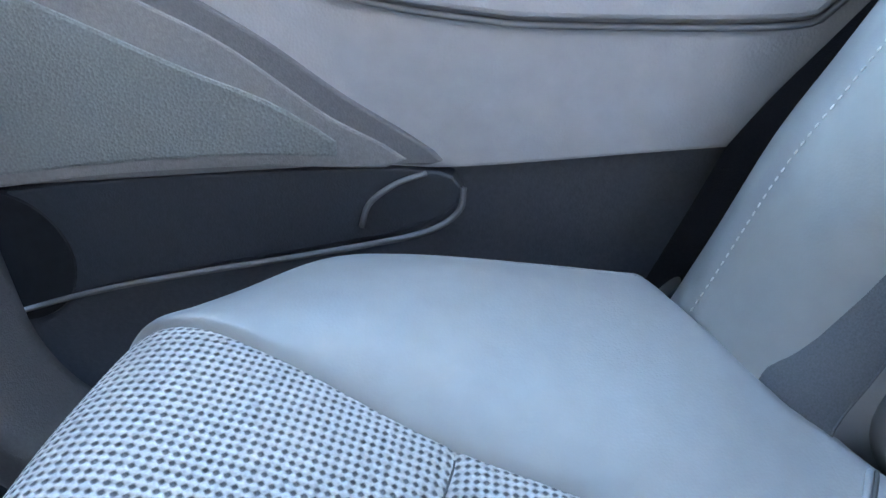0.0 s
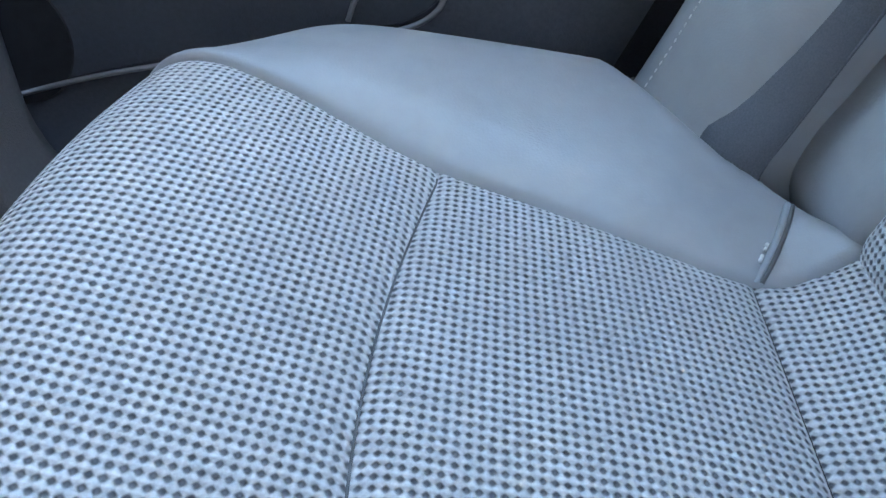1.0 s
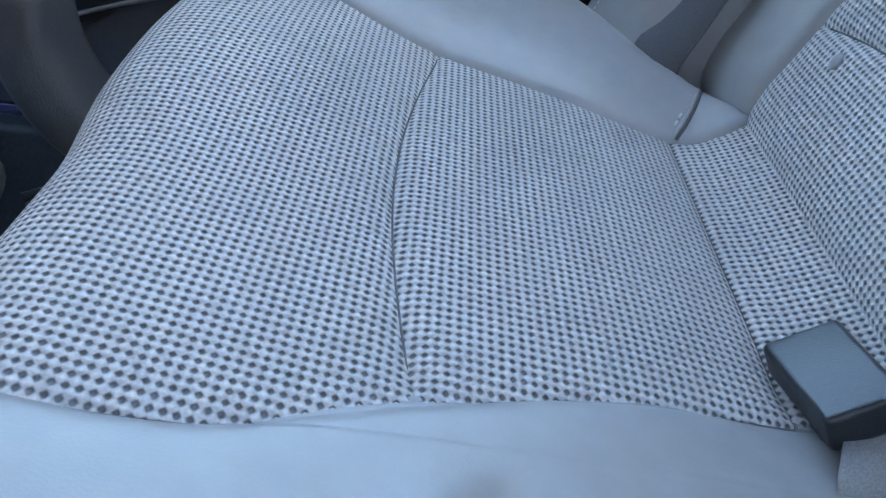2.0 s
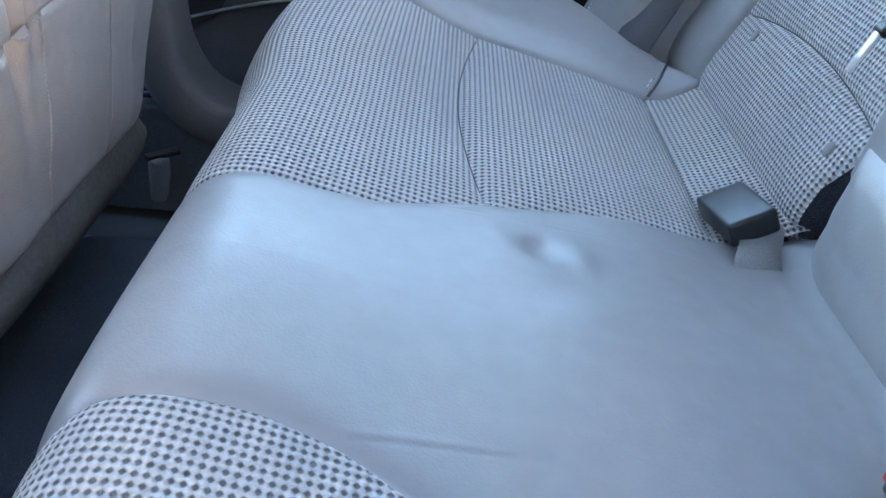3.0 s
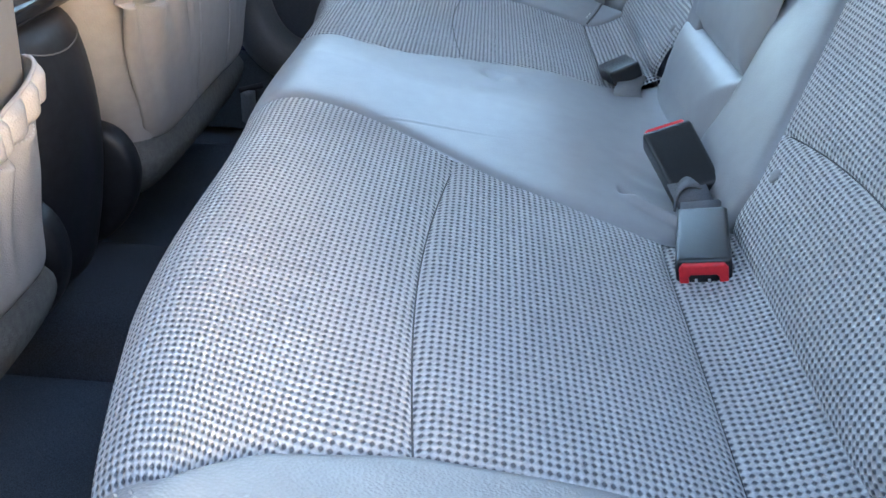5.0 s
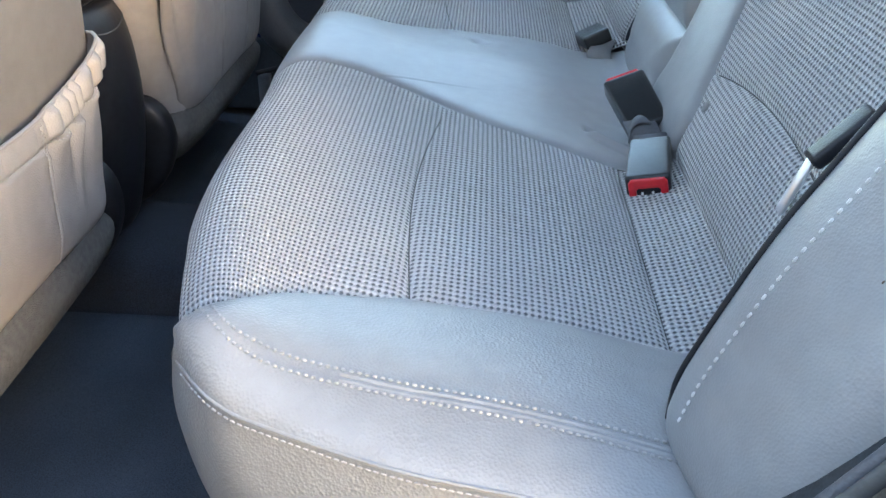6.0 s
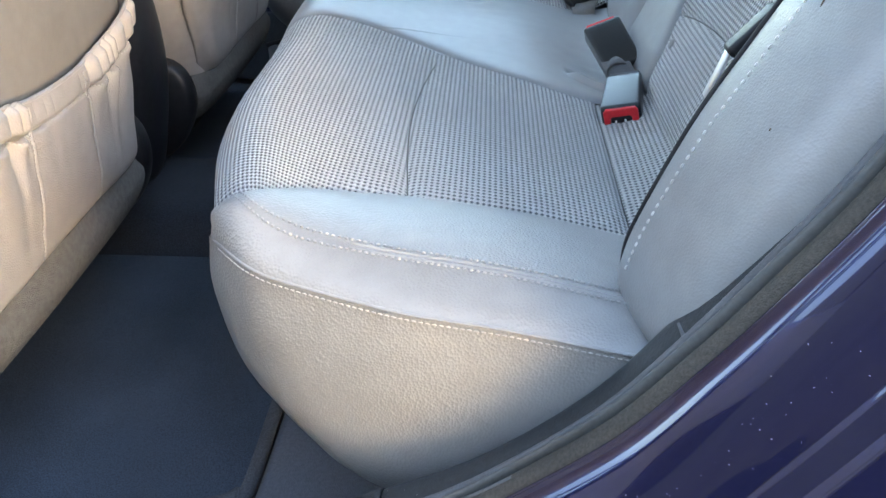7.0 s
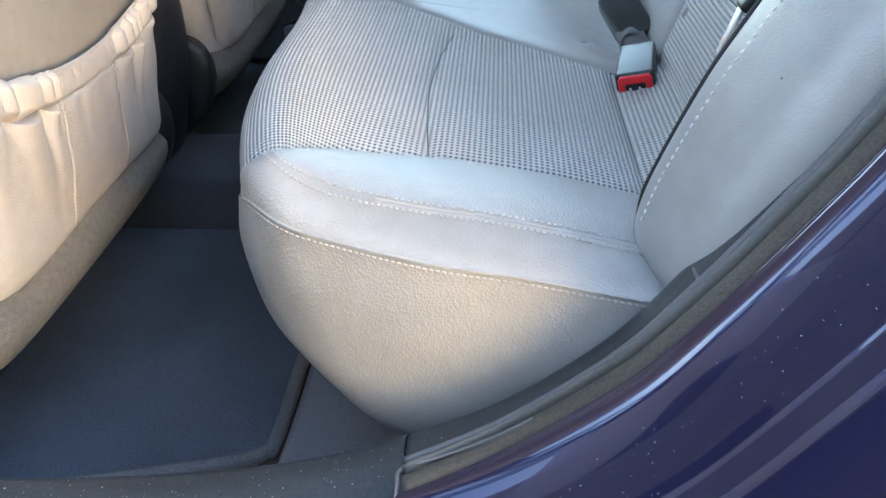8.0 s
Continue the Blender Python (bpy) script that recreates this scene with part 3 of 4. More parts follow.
BEND = BARC[-1]
for side in (0, 1):
    fl = (lambda y: y) if side == 0 else (lambda y: 2 * C - y)
    back = part("seat_back", box(0.07, 0.50, 0.62, 0.02, m=pose(0.70, fl(0.36), 0.64, 0, 25, 0)), DARK_PLASTIC, bench)
    inner = lambda s: 0.479 + (0.60 if side == 0 else 0.47) * np.clip(np.interp(s, BARC, BACK[:, 1]) - 0.375, 0, 0.2)
    outer = lambda s: 0.165 + 0.05 * np.clip(np.interp(s, BARC, BACK[:, 1]) - 0.35, 0, 0.4)
    if side == 0:
        y0, y1, ys = outer, inner, (0.15, 0.58)
        sa = lambda y: back_seam(y)
    else:
        y0, y1, ys = (lambda s: 2 * C - inner(s)), (lambda s: 2 * C - outer(s)), (0.78, 1.21)
        sa = lambda y: back_seam(2 * C - y)
    a0, a1 = barc(0.30), barc(0.70)
    woven_panel("lower_cloth_panel", lambda y: a0 + 0 * y, sa, y0, y1, back, place=back_place, span=((a0, ys[0]), (barc(0.436), ys[1])))
    woven_panel("upper_cloth_panel", sa, lambda y: a1 + 0 * y, y0, y1, back, place=back_place, span=((barc(0.39), ys[0]), (a1, ys[1])))
    yy = np.linspace(0.18, 0.49, 30)
    tube("seam", back_place(back_seam(yy), np.array([fl(v) for v in yy]), np.full(30, -0.0078)), 0.0011, CREASE_SHADE, back, n=60, sides=6)
    # inner leather edge, full and rounded towards the middle
    s = np.linspace(0.0, BEND, 120)[:, None] + np.zeros((1, 30))
    t = np.linspace(0, 1, 30)[None]
    limit = 0.614 if side == 0 else 0.512
    zz = np.interp(s, BARC, BACK[:, 1])
    y = inner(s) - 0.003 + t * (limit + (0.042 if side == 0 else 0.09) * step01((zz - 0.38) / 0.16) - inner(s))
    h = 0.016 * np.sin(math.pi * np.clip(t * 0.5 + 0.02, 0, 1)) ** 0.7 - 0.006 - 0.05 * step01((t - (0.86 if side == 0 else 0.45)) / (0.14 if side == 0 else 0.4)) ** 2 - 0.008 * np.exp(-t / 0.03)
    if side == 0:
        sheet("leather_inner_edge", back_place(s, fl(y), h), LEATHER, back, "smooth grey leather")
    else:
        # sunken black strip, put in for the dark of the gap by the armrest
        sheet("gap_shade_strip", back_place(s, fl(inner(s) - 0.003 + 0.03 * t), -0.008 - 0.045 * t + 0 * s), CARPET, back, "black strip for the shade in the gap beside the armrest")
    # outer leather edge, rounded off towards the door
    y = outer(s) + 0.003 - t * (0.115 if side == 0 else 0.13)
    h = 0.020 * np.sin(math.pi * np.clip(t * 0.62 + 0.02, 0, 1)) ** 0.7 - 0.006 - 0.09 * step01((t - 0.66) / 0.34) ** 2 - 0.008 * np.exp(-t / 0.03)
    sheet("leather_outer_edge", back_place(s, fl(y), h), LEATHER, back, "smooth grey leather")
    for yh, zh in ((0.459, 0.394), (0.227, 0.410)):
        c = back_place(np.array(barc(zh)), np.array(fl(yh)), np.array(-0.0012))
        bm = bmesh.new()
        bmesh.ops.create_uvsphere(bm, u_segments=14, v_segments=8, radius=0.0062)
        bmesh.ops.transform(bm, matrix=Matrix.Translation(c) @ pose(0, 0, 0, 0, 25, 0) @ Matrix.Diagonal((0.35, 1, 1, 1)), verts=bm.verts[:])
        part("button", bm, GREY_PLASTIC, back, "small round grey button")

armrest = part("centre_armrest", box(0.05, 0.26, 0.6, 0.015, m=pose(0.60, 0.745, 0.60, 0, 25, 0)), DARK_PLASTIC, bench, "folded-up grey leather centre armrest")


def pad(name, z0, z1, ya, yb, height, shape, label):
    s = np.linspace(barc(z0), barc(z1), 60)[:, None] + np.zeros((1, 60))
    t = np.linspace(0, 1, 60)[None] + np.zeros((60, 1))
    q = np.linspace(0, 1, 60)[:, None] + np.zeros((1, 60))
    zz = np.interp(s, BARC, BACK[:, 1])
    y = ya(zz) + t * (yb(zz) - ya(zz))
    d = np.minimum(np.minimum(t, 1 - t) * 0.24, np.minimum(q, 1 - q) * (barc(z1) - barc(z0)))
    h = pillow(d, shape, height) - 0.02 + 0.027 * np.clip((zz - 0.36) / 0.1, 0, 1.6)
    return sheet(name, back_place(s, y, h), LEATHER, armrest, label)


def far_rim(z):
    return 0.862 + 0.085 * (z - 0.34)


pad("side_edge", 0.385, 0.90, lambda z: far_rim(z) - 0.06, far_rim, 0.008, 0.006, "smooth leather border of the armrest")
pad("lower_pad", 0.270, 0.420, lambda z: 0.616 + 0 * z, lambda z: far_rim(z) - 0.003, 0.024, 0.018, "glossy rounded leather roll")
pad("upper_pad", 0.418, 0.90, lambda z: 0.620 + 0.0 * z, lambda z: far_rim(z) - 0.024, 0.016, 0.010, "smooth leather pad")

# side bolsters between the seat back and the door
AXIS = [(0.352, 0.322), (0.350, 0.352), (0.358, 0.395), (0.386, 0.463), (0.416, 0.518), (0.46, 0.60), (0.53, 0.74), (0.61, 0.90)]
for side in (0, 1):
    fl = (lambda p: p) if side == 0 else (lambda p: p * np.array([1, -1, 1]) + np.array([-0.014, 2 * C, 0.0]))
    ax = spline(AXIS, 120)
    tt = np.gradient(ax, axis=0)
    tt /= np.linalg.norm(tt, axis=1)[:, None]
    # cross-section: (backwards, across)
    sec = spline([(0.13, 0.088), (0.07, 0.098), (0.025, 0.082), (0.003, 0.048), (0.0, 0.030), (0.003, 0.008), (0.010, -0.020), (0.019, -0.043), (0.032, -0.056), (0.056, -0.062), (0.13, -0.060)], 60)
    if side == 1:
        sec = spline([(0.13, 0.092), (0.06, 0.086), (0.034, 0.074), (0.020, 0.057), (0.007, 0.034), (0.0, 0.016), (0.002, 0.0), (0.008, -0.022), (0.016, -0.042), (0.032, -0.051), (0.13, -0.053)], 60)
        ax = spline([(0.300, 0.26), (0.330, 0.33)] + AXIS[2:], 120)
        tt = np.gradient(ax, axis=0)
        tt /= np.linalg.norm(tt, axis=1)[:, None]
    grow = np.minimum(step01(np.linspace(0, 1, 120) / 0.10 * 0.9 + 0.38), 1.0) if side == 0 else np.ones(120)
    nrm = np.stack([tt[:, 1], -tt[:, 0]], -1)
    P = np.zeros((120, 60, 3))
    for i in range(120):
        k = grow[i]
        back_off = sec[:, 0] * 1.0 + (1 - k) * 0.03
        P[i, :, 0] = ax[i, 0] + nrm[i, 0] * back_off
        P[i, :, 2] = ax[i, 1] + nrm[i, 1] * back_off - (1 - k) * 0.004
        wide = 1 + (0.22 if side == 0 else 0.0) * float(step01((ax[i, 1] - 0.40) / 0.12)) * step01((sec[:, 1] - 0.01) / 0.03)
        P[i, :, 1] = 0.018 + (sec[:, 1] - 0.018) * (0.45 + 0.55 * k) * wide
    bolster = sheet("side_bolster", fl(P), LEATHER_FINE if side == 0 else LEATHER, bench, "upright grey leather side bolster with a stitched edge")
    stitching("stitching", fl(P[10:, 29 if side == 0 else int(np.argmin(abs(sec[:, 1] - 0.024)))])[::5], bolster, step=0.0058, length=0.0034, r=0.0008 if side == 0 else 0.00055, thread=BOLSTER_THREAD, lift=(-0.9, -0.35 if side == 0 else 0.0, 0.3), rise=0.0017 if side == 0 else 0.001)
    if side == 0:
        # the shadow in the gap behind the edge, drawn as a dark tube
        tube("edge_shadow", P[6:, 24][::5] + np.array([-0.001, 0.0, 0.0]), 0.0022, DARK_PLASTIC, bolster, "dark tube for the gap's shadow behind the edge", n=120)
        for i, j, along, wide in ((46, 31, 0.0035, 0.0009), (52, 33, 0.0012, 0.0006), (34, 36, 0.0009, 0.0007)):
            mark = bmesh.new()
            bmesh.ops.create_uvsphere(mark, u_segments=10, v_segments=6, radius=1)
            bmesh.ops.transform(mark, matrix=Matrix.Translation(P[i, j]) @ pose(0, 0, 0, 0, 25, 20) @ Matrix.Diagonal((wide, 0.0004, along, 1)), verts=mark.verts[:])
            part("scuff_mark", mark, SCUFF, bolster, "small brown scuff mark")
    else:
        # a black sheet stands in for the shade between bolster and door
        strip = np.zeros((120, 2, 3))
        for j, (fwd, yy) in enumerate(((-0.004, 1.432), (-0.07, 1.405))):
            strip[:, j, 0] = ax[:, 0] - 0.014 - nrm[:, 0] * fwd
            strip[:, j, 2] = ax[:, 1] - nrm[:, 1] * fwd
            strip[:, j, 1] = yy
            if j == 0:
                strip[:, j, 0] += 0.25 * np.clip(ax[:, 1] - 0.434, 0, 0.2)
        tagged(sheet("trim_and_gap_shade", strip, GAP_SHADE, thick=0.004), "black sheet for the shade in the gap between bolster and door", "trim", kind="structure")


# ---- car shell ----
floor = tagged(part("floor", slab([(-1.5, -0.02), (0.6, -0.02), (0.6, 1.38), (-1.5, 1.38)], 0.0, 0.04, "z"), CARPET, None, smooth=False), "dark carpeted car floor", "floor", kind="structure")
tun = spline([(0.575, 0.038), (0.588, 0.075), (0.605, 0.108), (0.635, 0.118), (0.68, 0.12), (0.745, 0.118), (0.775, 0.106), (0.79, 0.07), (0.80, 0.038)], 40)
P = np.zeros((2, 40, 3))
P[:, :, 1:] = tun
P[0, :, 0], P[1, :, 0] = -1.4, 0.12
tagged(sheet("tunnel", P, CARPET), "dark carpeted centre tunnel on the floor", "floor", kind="structure")
MAT_EDGE = [(-0.285, 0.045), (-0.20, 0.064), (-0.10, 0.088), (-0.02, 0.107), (0.02, 0.119), (0.036, 0.131), (0.0435, 0.152), (0.044, 0.34), (0.044, 0.57)]
rug = part("floor_mat", slab([tuple(v) for v in spline(MAT_EDGE, 60)] + [(-0.285, 0.57)], 0.040, 0.052, "z", 0.003), MATTING, None, smooth=False)
tagged(rug, "dark charcoal carpet floor mat with bound edge on the car floor", "floor mat")
tube("edge_binding", [(x, y, 0.05) for x, y in MAT_EDGE], 0.0078, BINDING, rug, "bound edge", n=120)
copy_thing(rug, pose(0, 0.678, 0))
tagged(part("heel_board", slab([(0.10, 0.03), (0.12, 0.06), (0.15, 0.20), (0.20, 0.20), (0.20, 0.03)], 0.42, 1.38, "y"), CARPET, None, smooth=False), "dark carpet under the rear bench", "trim", kind="structure")
# pale trim beside the mat, below the cushion's end
G = loft([[(0.054, 0.45, 0.043), (0.054, 0.25, 0.044), (0.052, 0.10, 0.05), (0.048, 0.03, 0.07), (0.04, -0.01, 0.12), (0.04, -0.03, 0.165)], [(0.12, 0.45, 0.05), (0.12, 0.25, 0.052), (0.12, 0.10, 0.06), (0.12, 0.03, 0.08), (0.12, -0.01, 0.13), (0.12, -0.03, 0.17)], [(0.24, 0.45, 0.07), (0.24, 0.25, 0.075), (0.24, 0.10, 0.08), (0.24, 0.03, 0.10), (0.24, -0.01, 0.15), (0.24, -0.03, 0.195)]], 20, 30)
tagged(sheet("kick_trim", G, KICK, thick=0.004), "dark blue-grey plastic trim under the cushion end", "trim", kind="structure")

# door opening: one curve, with sill plate, trim, weatherstrip and paint laid along it
OPENING = [(-0.75, 0.172), (-0.3, 0.172), (-0.1, 0.175), (0.05, 0.19), (0.15, 0.213), (0.205, 0.237), (0.267, 0.27), (0.33, 0.323), (0.375, 0.382), (0.412, 0.437), (0.447, 0.493), (0.49, 0.58), (0.52, 0.70), (0.53, 0.85), (0.50, 1.0), (0.42, 1.1)]


def sweep(name, profile, s0, s1, material, parent=None, label="", n=200, far=False, m=160):
    """Lays a profile of (outwards, across) places along the door opening, from share s0 to s1 of it."""
    c = spline(OPENING, 600)
    t = np.gradient(c, axis=0)
    t /= np.linalg.norm(t, axis=1)[:, None]
    o = np.stack([t[:, 1], -t[:, 0]], -1)
    i = np.linspace(s0 * 599, s1 * 599, n)
    k = np.arange(600)
    cx, cz = np.interp(i, k, c[:, 0]), np.interp(i, k, c[:, 1])
    ox, oz = np.interp(i, k, o[:, 0]), np.interp(i, k, o[:, 1])
    pr = spline(profile, m)
    P = np.zeros((n, m, 3))
    P[:, :, 0] = cx[:, None] + ox[:, None] * pr[None, :, 0]
    P[:, :, 2] = cz[:, None] + oz[:, None] * pr[None, :, 0]
    # towards the sill the seal and the paint run closer to the opening
    pinch = np.exp(-((cx - 0.29) / 0.075) ** 2)[:, None]
    part_of = np.clip((-0.045 - pr[:, 1]) / 0.03, 0, 1) * np.clip((pr[:, 1] + 0.126) / 0.03, 0, 1)
    across = pr[None, :, 1] + 0.011 * pinch * part_of[None]
    P[:, :, 1] = across if not far else 2 * C - across
    return sheet(name, P, material, parent, label, thick=0.002)


SPLIT = 0.483
for far in (False, True):
    sill = sweep("sill_plate", [(0.12, 0.035), (0.06, -0.005), (0.02, -0.024), (0.003, -0.033), (0.0, -0.046), (0.002, -0.060), (0.010, -0.078), (0.022, -0.090), (0.045, -0.096)], 0.0, SPLIT, SILL_PLASTIC, far=far)
    tagged(sill, "dark grainy plastic door sill plate", "trim", kind="structure")
    trim = sweep("opening_trim", [(0.10, 0.02), (0.05, -0.015), (0.015, -0.028), (0.002, -0.036), (0.0, -0.05), (0.002, -0.062), (0.010, -0.069)], SPLIT + 0.001, 1.0, SILL_PLASTIC, far=far)
    tagged(trim, "dark plastic trim along the rear door opening", "trim", kind="structure")
    seal = sweep("weatherstrip", [(0.012, -0.0745), (0.003, -0.0765), (0.0, -0.081), (0.001, -0.087), (0.006, -0.091), (0.02, -0.092)], SPLIT + 0.001, 1.0, RUBBER, far=far)
    tagged(seal, "grey-brown rubber weatherstrip along the door opening", "trim", kind="structure")
    bead = sweep("weatherstrip_bead", [(0.010, -0.0672), (0.001, -0.0685), (-0.0024, -0.0712), (0.0004, -0.0738), (0.010, -0.0748)], SPLIT + 0.001, 1.0, BEAD_RUBBER, far=far)
    tagged(bead, "smooth grey rubber bead beside the weatherstrip", "trim", kind="structure")
    body = sweep("body_jamb", [(0.02, -0.08), (0.005, -0.0895), (0.0035, -0.095), (0.0055, -0.1025), (0.0095, -0.1090), (0.016, -0.1145), (0.025, -0.1195), (0.036, -0.1240), (0.047, -0.1278), (0.0490, -0.1286), (0.0500, -0.1299), (0.0506, -0.1310), (0.0518, -0.1321), (0.0605, -0.1384), (0.0615, -0.1393), (0.0625, -0.1413), (0.064, -0.1434), (0.066, -0.1446), (0.085, -0.149), (0.12, -0.155), (0.16, -0.161), (0.20, -0.183)], 0.0, 1.0, PAINT, far=far, m=160 if far else 480)
    tagged(body, "glossy dark blue painted door jamb with fine dust", "car body", kind="structure")

c = spline(OPENING, 600)
i0 = int(SPLIT * 599)
lip = [(c[i, 0], -0.0705, c[i, 1] + 0.001) for i in range(i0, i0 + 36, 6)]
tagged(tube("trim_lip", [(lip[0][0] - 0.002, -0.10, lip[0][2] - 0.012), (lip[0][0] - 0.001, -0.084, lip[0][2] - 0.002)] + lip, 0.0013, TRIM_GREY), "thin grey lip at the joint of sill and trim", "trim", kind="structure")

k2 = 360
cross = [(c[k2, 0], y, c[k2, 1] + d) for y, d in ((-0.046, 0.0002), (-0.052, 0.0007), (-0.058, 0.0007), (-0.064, 0.0002), (-0.069, -0.006))]
tagged(tube("trim_lip", cross, 0.0013, TRIM_GREY, n=30), "thin raised joint across the opening trim", "trim", kind="structure")
tagged(sweep("trim_edge", [(0.001, -0.0605), (-0.0012, -0.0625), (-0.0008, -0.0655), (0.004, -0.0675)], SPLIT + 0.001, 1.0, TRIM_GREY), "thin grey rolled edge of the opening trim", "trim", kind="structure")

# ---- front seats ----
def front_seat(y0, side):
    """A front seat seen from behind: shell, felt roll below, leather pocket with gathered top."""
    seat = empty("front_seat", "front car seat back with a gathered leather map pocket", "car seat", "front seats")
    sg = 1 if side == 0 else -1
    Wd = 0.47
    def X(z):
        return -0.172 + 0.06 * (z - 0.23)
    rows = []
    for z, inset, dx in ((0.13, 0.03, -0.07), (0.150, 0.012, -0.022), (0.172, 0.004, 0.0), (0.20, 0.0, 0.006), (0.228, 0.012, -0.002), (0.30, -0.006 - 0.006 * side, -0.008), (0.45, -0.012 - 0.038 * side, -0.012), (0.60, -0.01 - 0.04 * side, -0.012), (0.75, -0.02, -0.012), (0.84, 0.07, -0.03), (0.86, 0.10, -0.07)):
        a, b = y0 + inset, y0 + Wd - inset
        rows.append([(X(z) + dx - 0.14, a + 0.01, z), (X(z) + dx - 0.06, a - 0.008, z), (X(z) + dx - 0.016, a + 0.006, z), (X(z) + dx, a + 0.05, z), (X(z) + dx + 0.004, (a + b) / 2, z), (X(z) + dx, b - 0.05, z), (X(z) + dx - 0.016, b - 0.006, z), (X(z) + dx - 0.06, b + 0.008, z), (X(z) + dx - 0.14, b - 0.01, z)])
    G = loft(rows, 90, 60)
    cut = int(np.argmin(abs(G[:, 30, 2] - 0.229)))
    sheet("felt_roll", G[:cut + 1], FELT, seat, "grey felt roll under the pocket")
    sheet("back_shell", G[cut:], LEATHER_SEAT, seat, "taupe leather seat back")
    # pocket panel
    nu, nv = 130, 300
    q = np.linspace(0, 1, nu)[:, None] + np.zeros((1, nv))
    t = np.linspace(0, 1, nv)[None] + np.zeros((nu, 1))
    top = 0.385 + 0.045 * ((t - 0.55) * 2) ** 2
    if side == 1:
        top = top + 0.016 + 0.055 * step01(t / 0.45)
    z = 0.228 + q * (top - 0.228)
    # the pocket widens upwards
    y = y0 + Wd / 2 + (t - 0.5) * (Wd - 0.024) * (0.94 + (0.6 if side == 0 else 1.75) * np.clip(z - 0.235, 0, 0.3))
    if side == 0:
        y = y + (0.006 - 0.017 * q) * step01((t - 0.6) / 0.4)
    ka, kb = (0.355, 0.63) if side == 0 else (0.37, 0.645)
    slack = 0.12 + 0.88 * (1 - step01((t - ka) / 0.03 + 1) * step01((kb - t) / 0.03 + 1))
    hem = 0.83
    phase = t * 128 + 2.4 * np.sin(t * 17) + 1.3 * np.sin(t * 41)
    ripple = slack * (0.0105 * np.abs(np.sin(phase / 2)) ** 0.8 * step01((q - hem) / 0.05) * step01((1.02 - q) / 0.06))
    folds = slack * 0.011 * np.sin(phase * 0.5 + 0.8) * np.exp(-np.clip(hem - q, 0, 1) / (0.16 + 0.10 * np.sin(t * 33))) * step01((hem - q) / 0.03)
    belly = 0.010 * np.sin(math.pi * np.clip(q * 0.85 + 0.08, 0, 1)) * np.sin(math.pi * t) ** 0.4 + 0.005 * step01((q - 0.55) / 0.4)
    belly = belly + 0.003 * slack * np.sin(9 * t + 5 * q) * np.sin(6 * q + 1)
    edge = -0.02 * np.exp(-np.minimum(t, 1 - t) / 0.03) - 0.005 * np.exp(-q / 0.03) - 0.0032 * np.exp(-((q - hem) / 0.014) ** 2)
    z = z + 0.0035 * slack * np.abs(np.sin(phase / 2)) * step01((q - hem) / 0.15) - 0.003 * slack * np.cos(phase * 0.5) * np.exp(-((q - hem) / 0.04) ** 2)
    x = X(z) + 0.004 + belly + ripple + folds + edge
    P = np.stack([x, y, z], -1)
    pocket = sheet("map_pocket", P, LEATHER_SEAT, seat, "pale grey leather pocket, gathered at the top", thick=0.003)
    tube("pocket_hem", P[-1, ::4] + np.array([0.0005, 0, 0.0]), 0.0022, LEATHER_SEAT, seat, n=150)
    ih = int(hem * nu)
    for j0, j1 in ((4, int(ka * nv)), (int(kb * nv), nv - 4)):
        stitching("stitching", P[ih - 2, j0:j1:4] + np.array([0.002, 0, 0]), seat, lift=(1, 0, 0.1), r=0.0008)
    for k in ((0.33, 0.36), (0.662, 0.617)) if side == 0 else ((0.67, 0.64), (0.338, 0.383)):
        idx = [(i, int((k[0] + (k[1] - k[0]) * i / nu) * (nv - 1))) for i in range(4, nu, 8)]
        line = np.array([P[i, j] + np.array([0.0025, 0, 0]) for i, j in idx])
        tube("pocket_seam", line - np.array([0.001, -0.004, 0]), 0.0018, LEATHER_SEAT, seat, n=60, sides=6)
        stitching("stitching", line, seat, lift=(1, 0, 0), r=0.00075)
    inner = slab([(y0 + 0.03, 0.36), (y0 + Wd - 0.03, 0.36), (y0 + Wd - 0.04, 0.80), (y0 + 0.04, 0.80)], -0.01, 0.0, "x", 0.004)
    bmesh.ops.transform(inner, matrix=Matrix(((1, 0, 0.06, -0.172 + 0.004 - 0.06 * 0.23 - 0.003), (0, 1, 0, 0), (0, 0, 1, 0), (0, 0, 0, 1))), verts=inner.verts[:])
    part("back_panel", inner, SEAT_PANEL, seat, "taupe leather back panel")
    part("seat_cushion", box(0.46, Wd - 0.02, 0.16, 0.04, 3, pose(-0.47, y0 + Wd / 2, 0.25)), LEATHER_SEAT, seat)
    for yy in (y0 + 0.04, y0 + Wd - 0.04):
        part("seat_rail", box(0.40, 0.035, 0.05, 0.006, m=pose(-0.56, yy, 0.065)), DARK_PLASTIC, seat)
        part("rail_mount", box(0.36, 0.03, 0.12, 0.008, m=pose(-0.56, yy, 0.13)), DARK_PLASTIC, seat)
    hinge = bmesh.new()
    bmesh.ops.create_uvsphere(hinge, u_segments=36, v_segments=24, radius=1)
    for v in hinge.verts:
        v.co.y = math.copysign(abs(v.co.y) ** 0.4, v.co.y)
    yin = y0 + Wd + 0.005 if side == 0 else y0 - 0.005
    bmesh.ops.transform(hinge, matrix=pose(-0.245, yin + 0.018 * sg, 0.185, 0, 25, 0) @ Matrix.Diagonal((0.060, 0.024, 0.085, 1)), verts=hinge.verts[:])
    part("recliner_cover", hinge, DARK_PLASTIC, seat, "rounded black plastic recliner cover")
    return seat


front_seat(0.085, 0)
front_seat(0.805, 1)

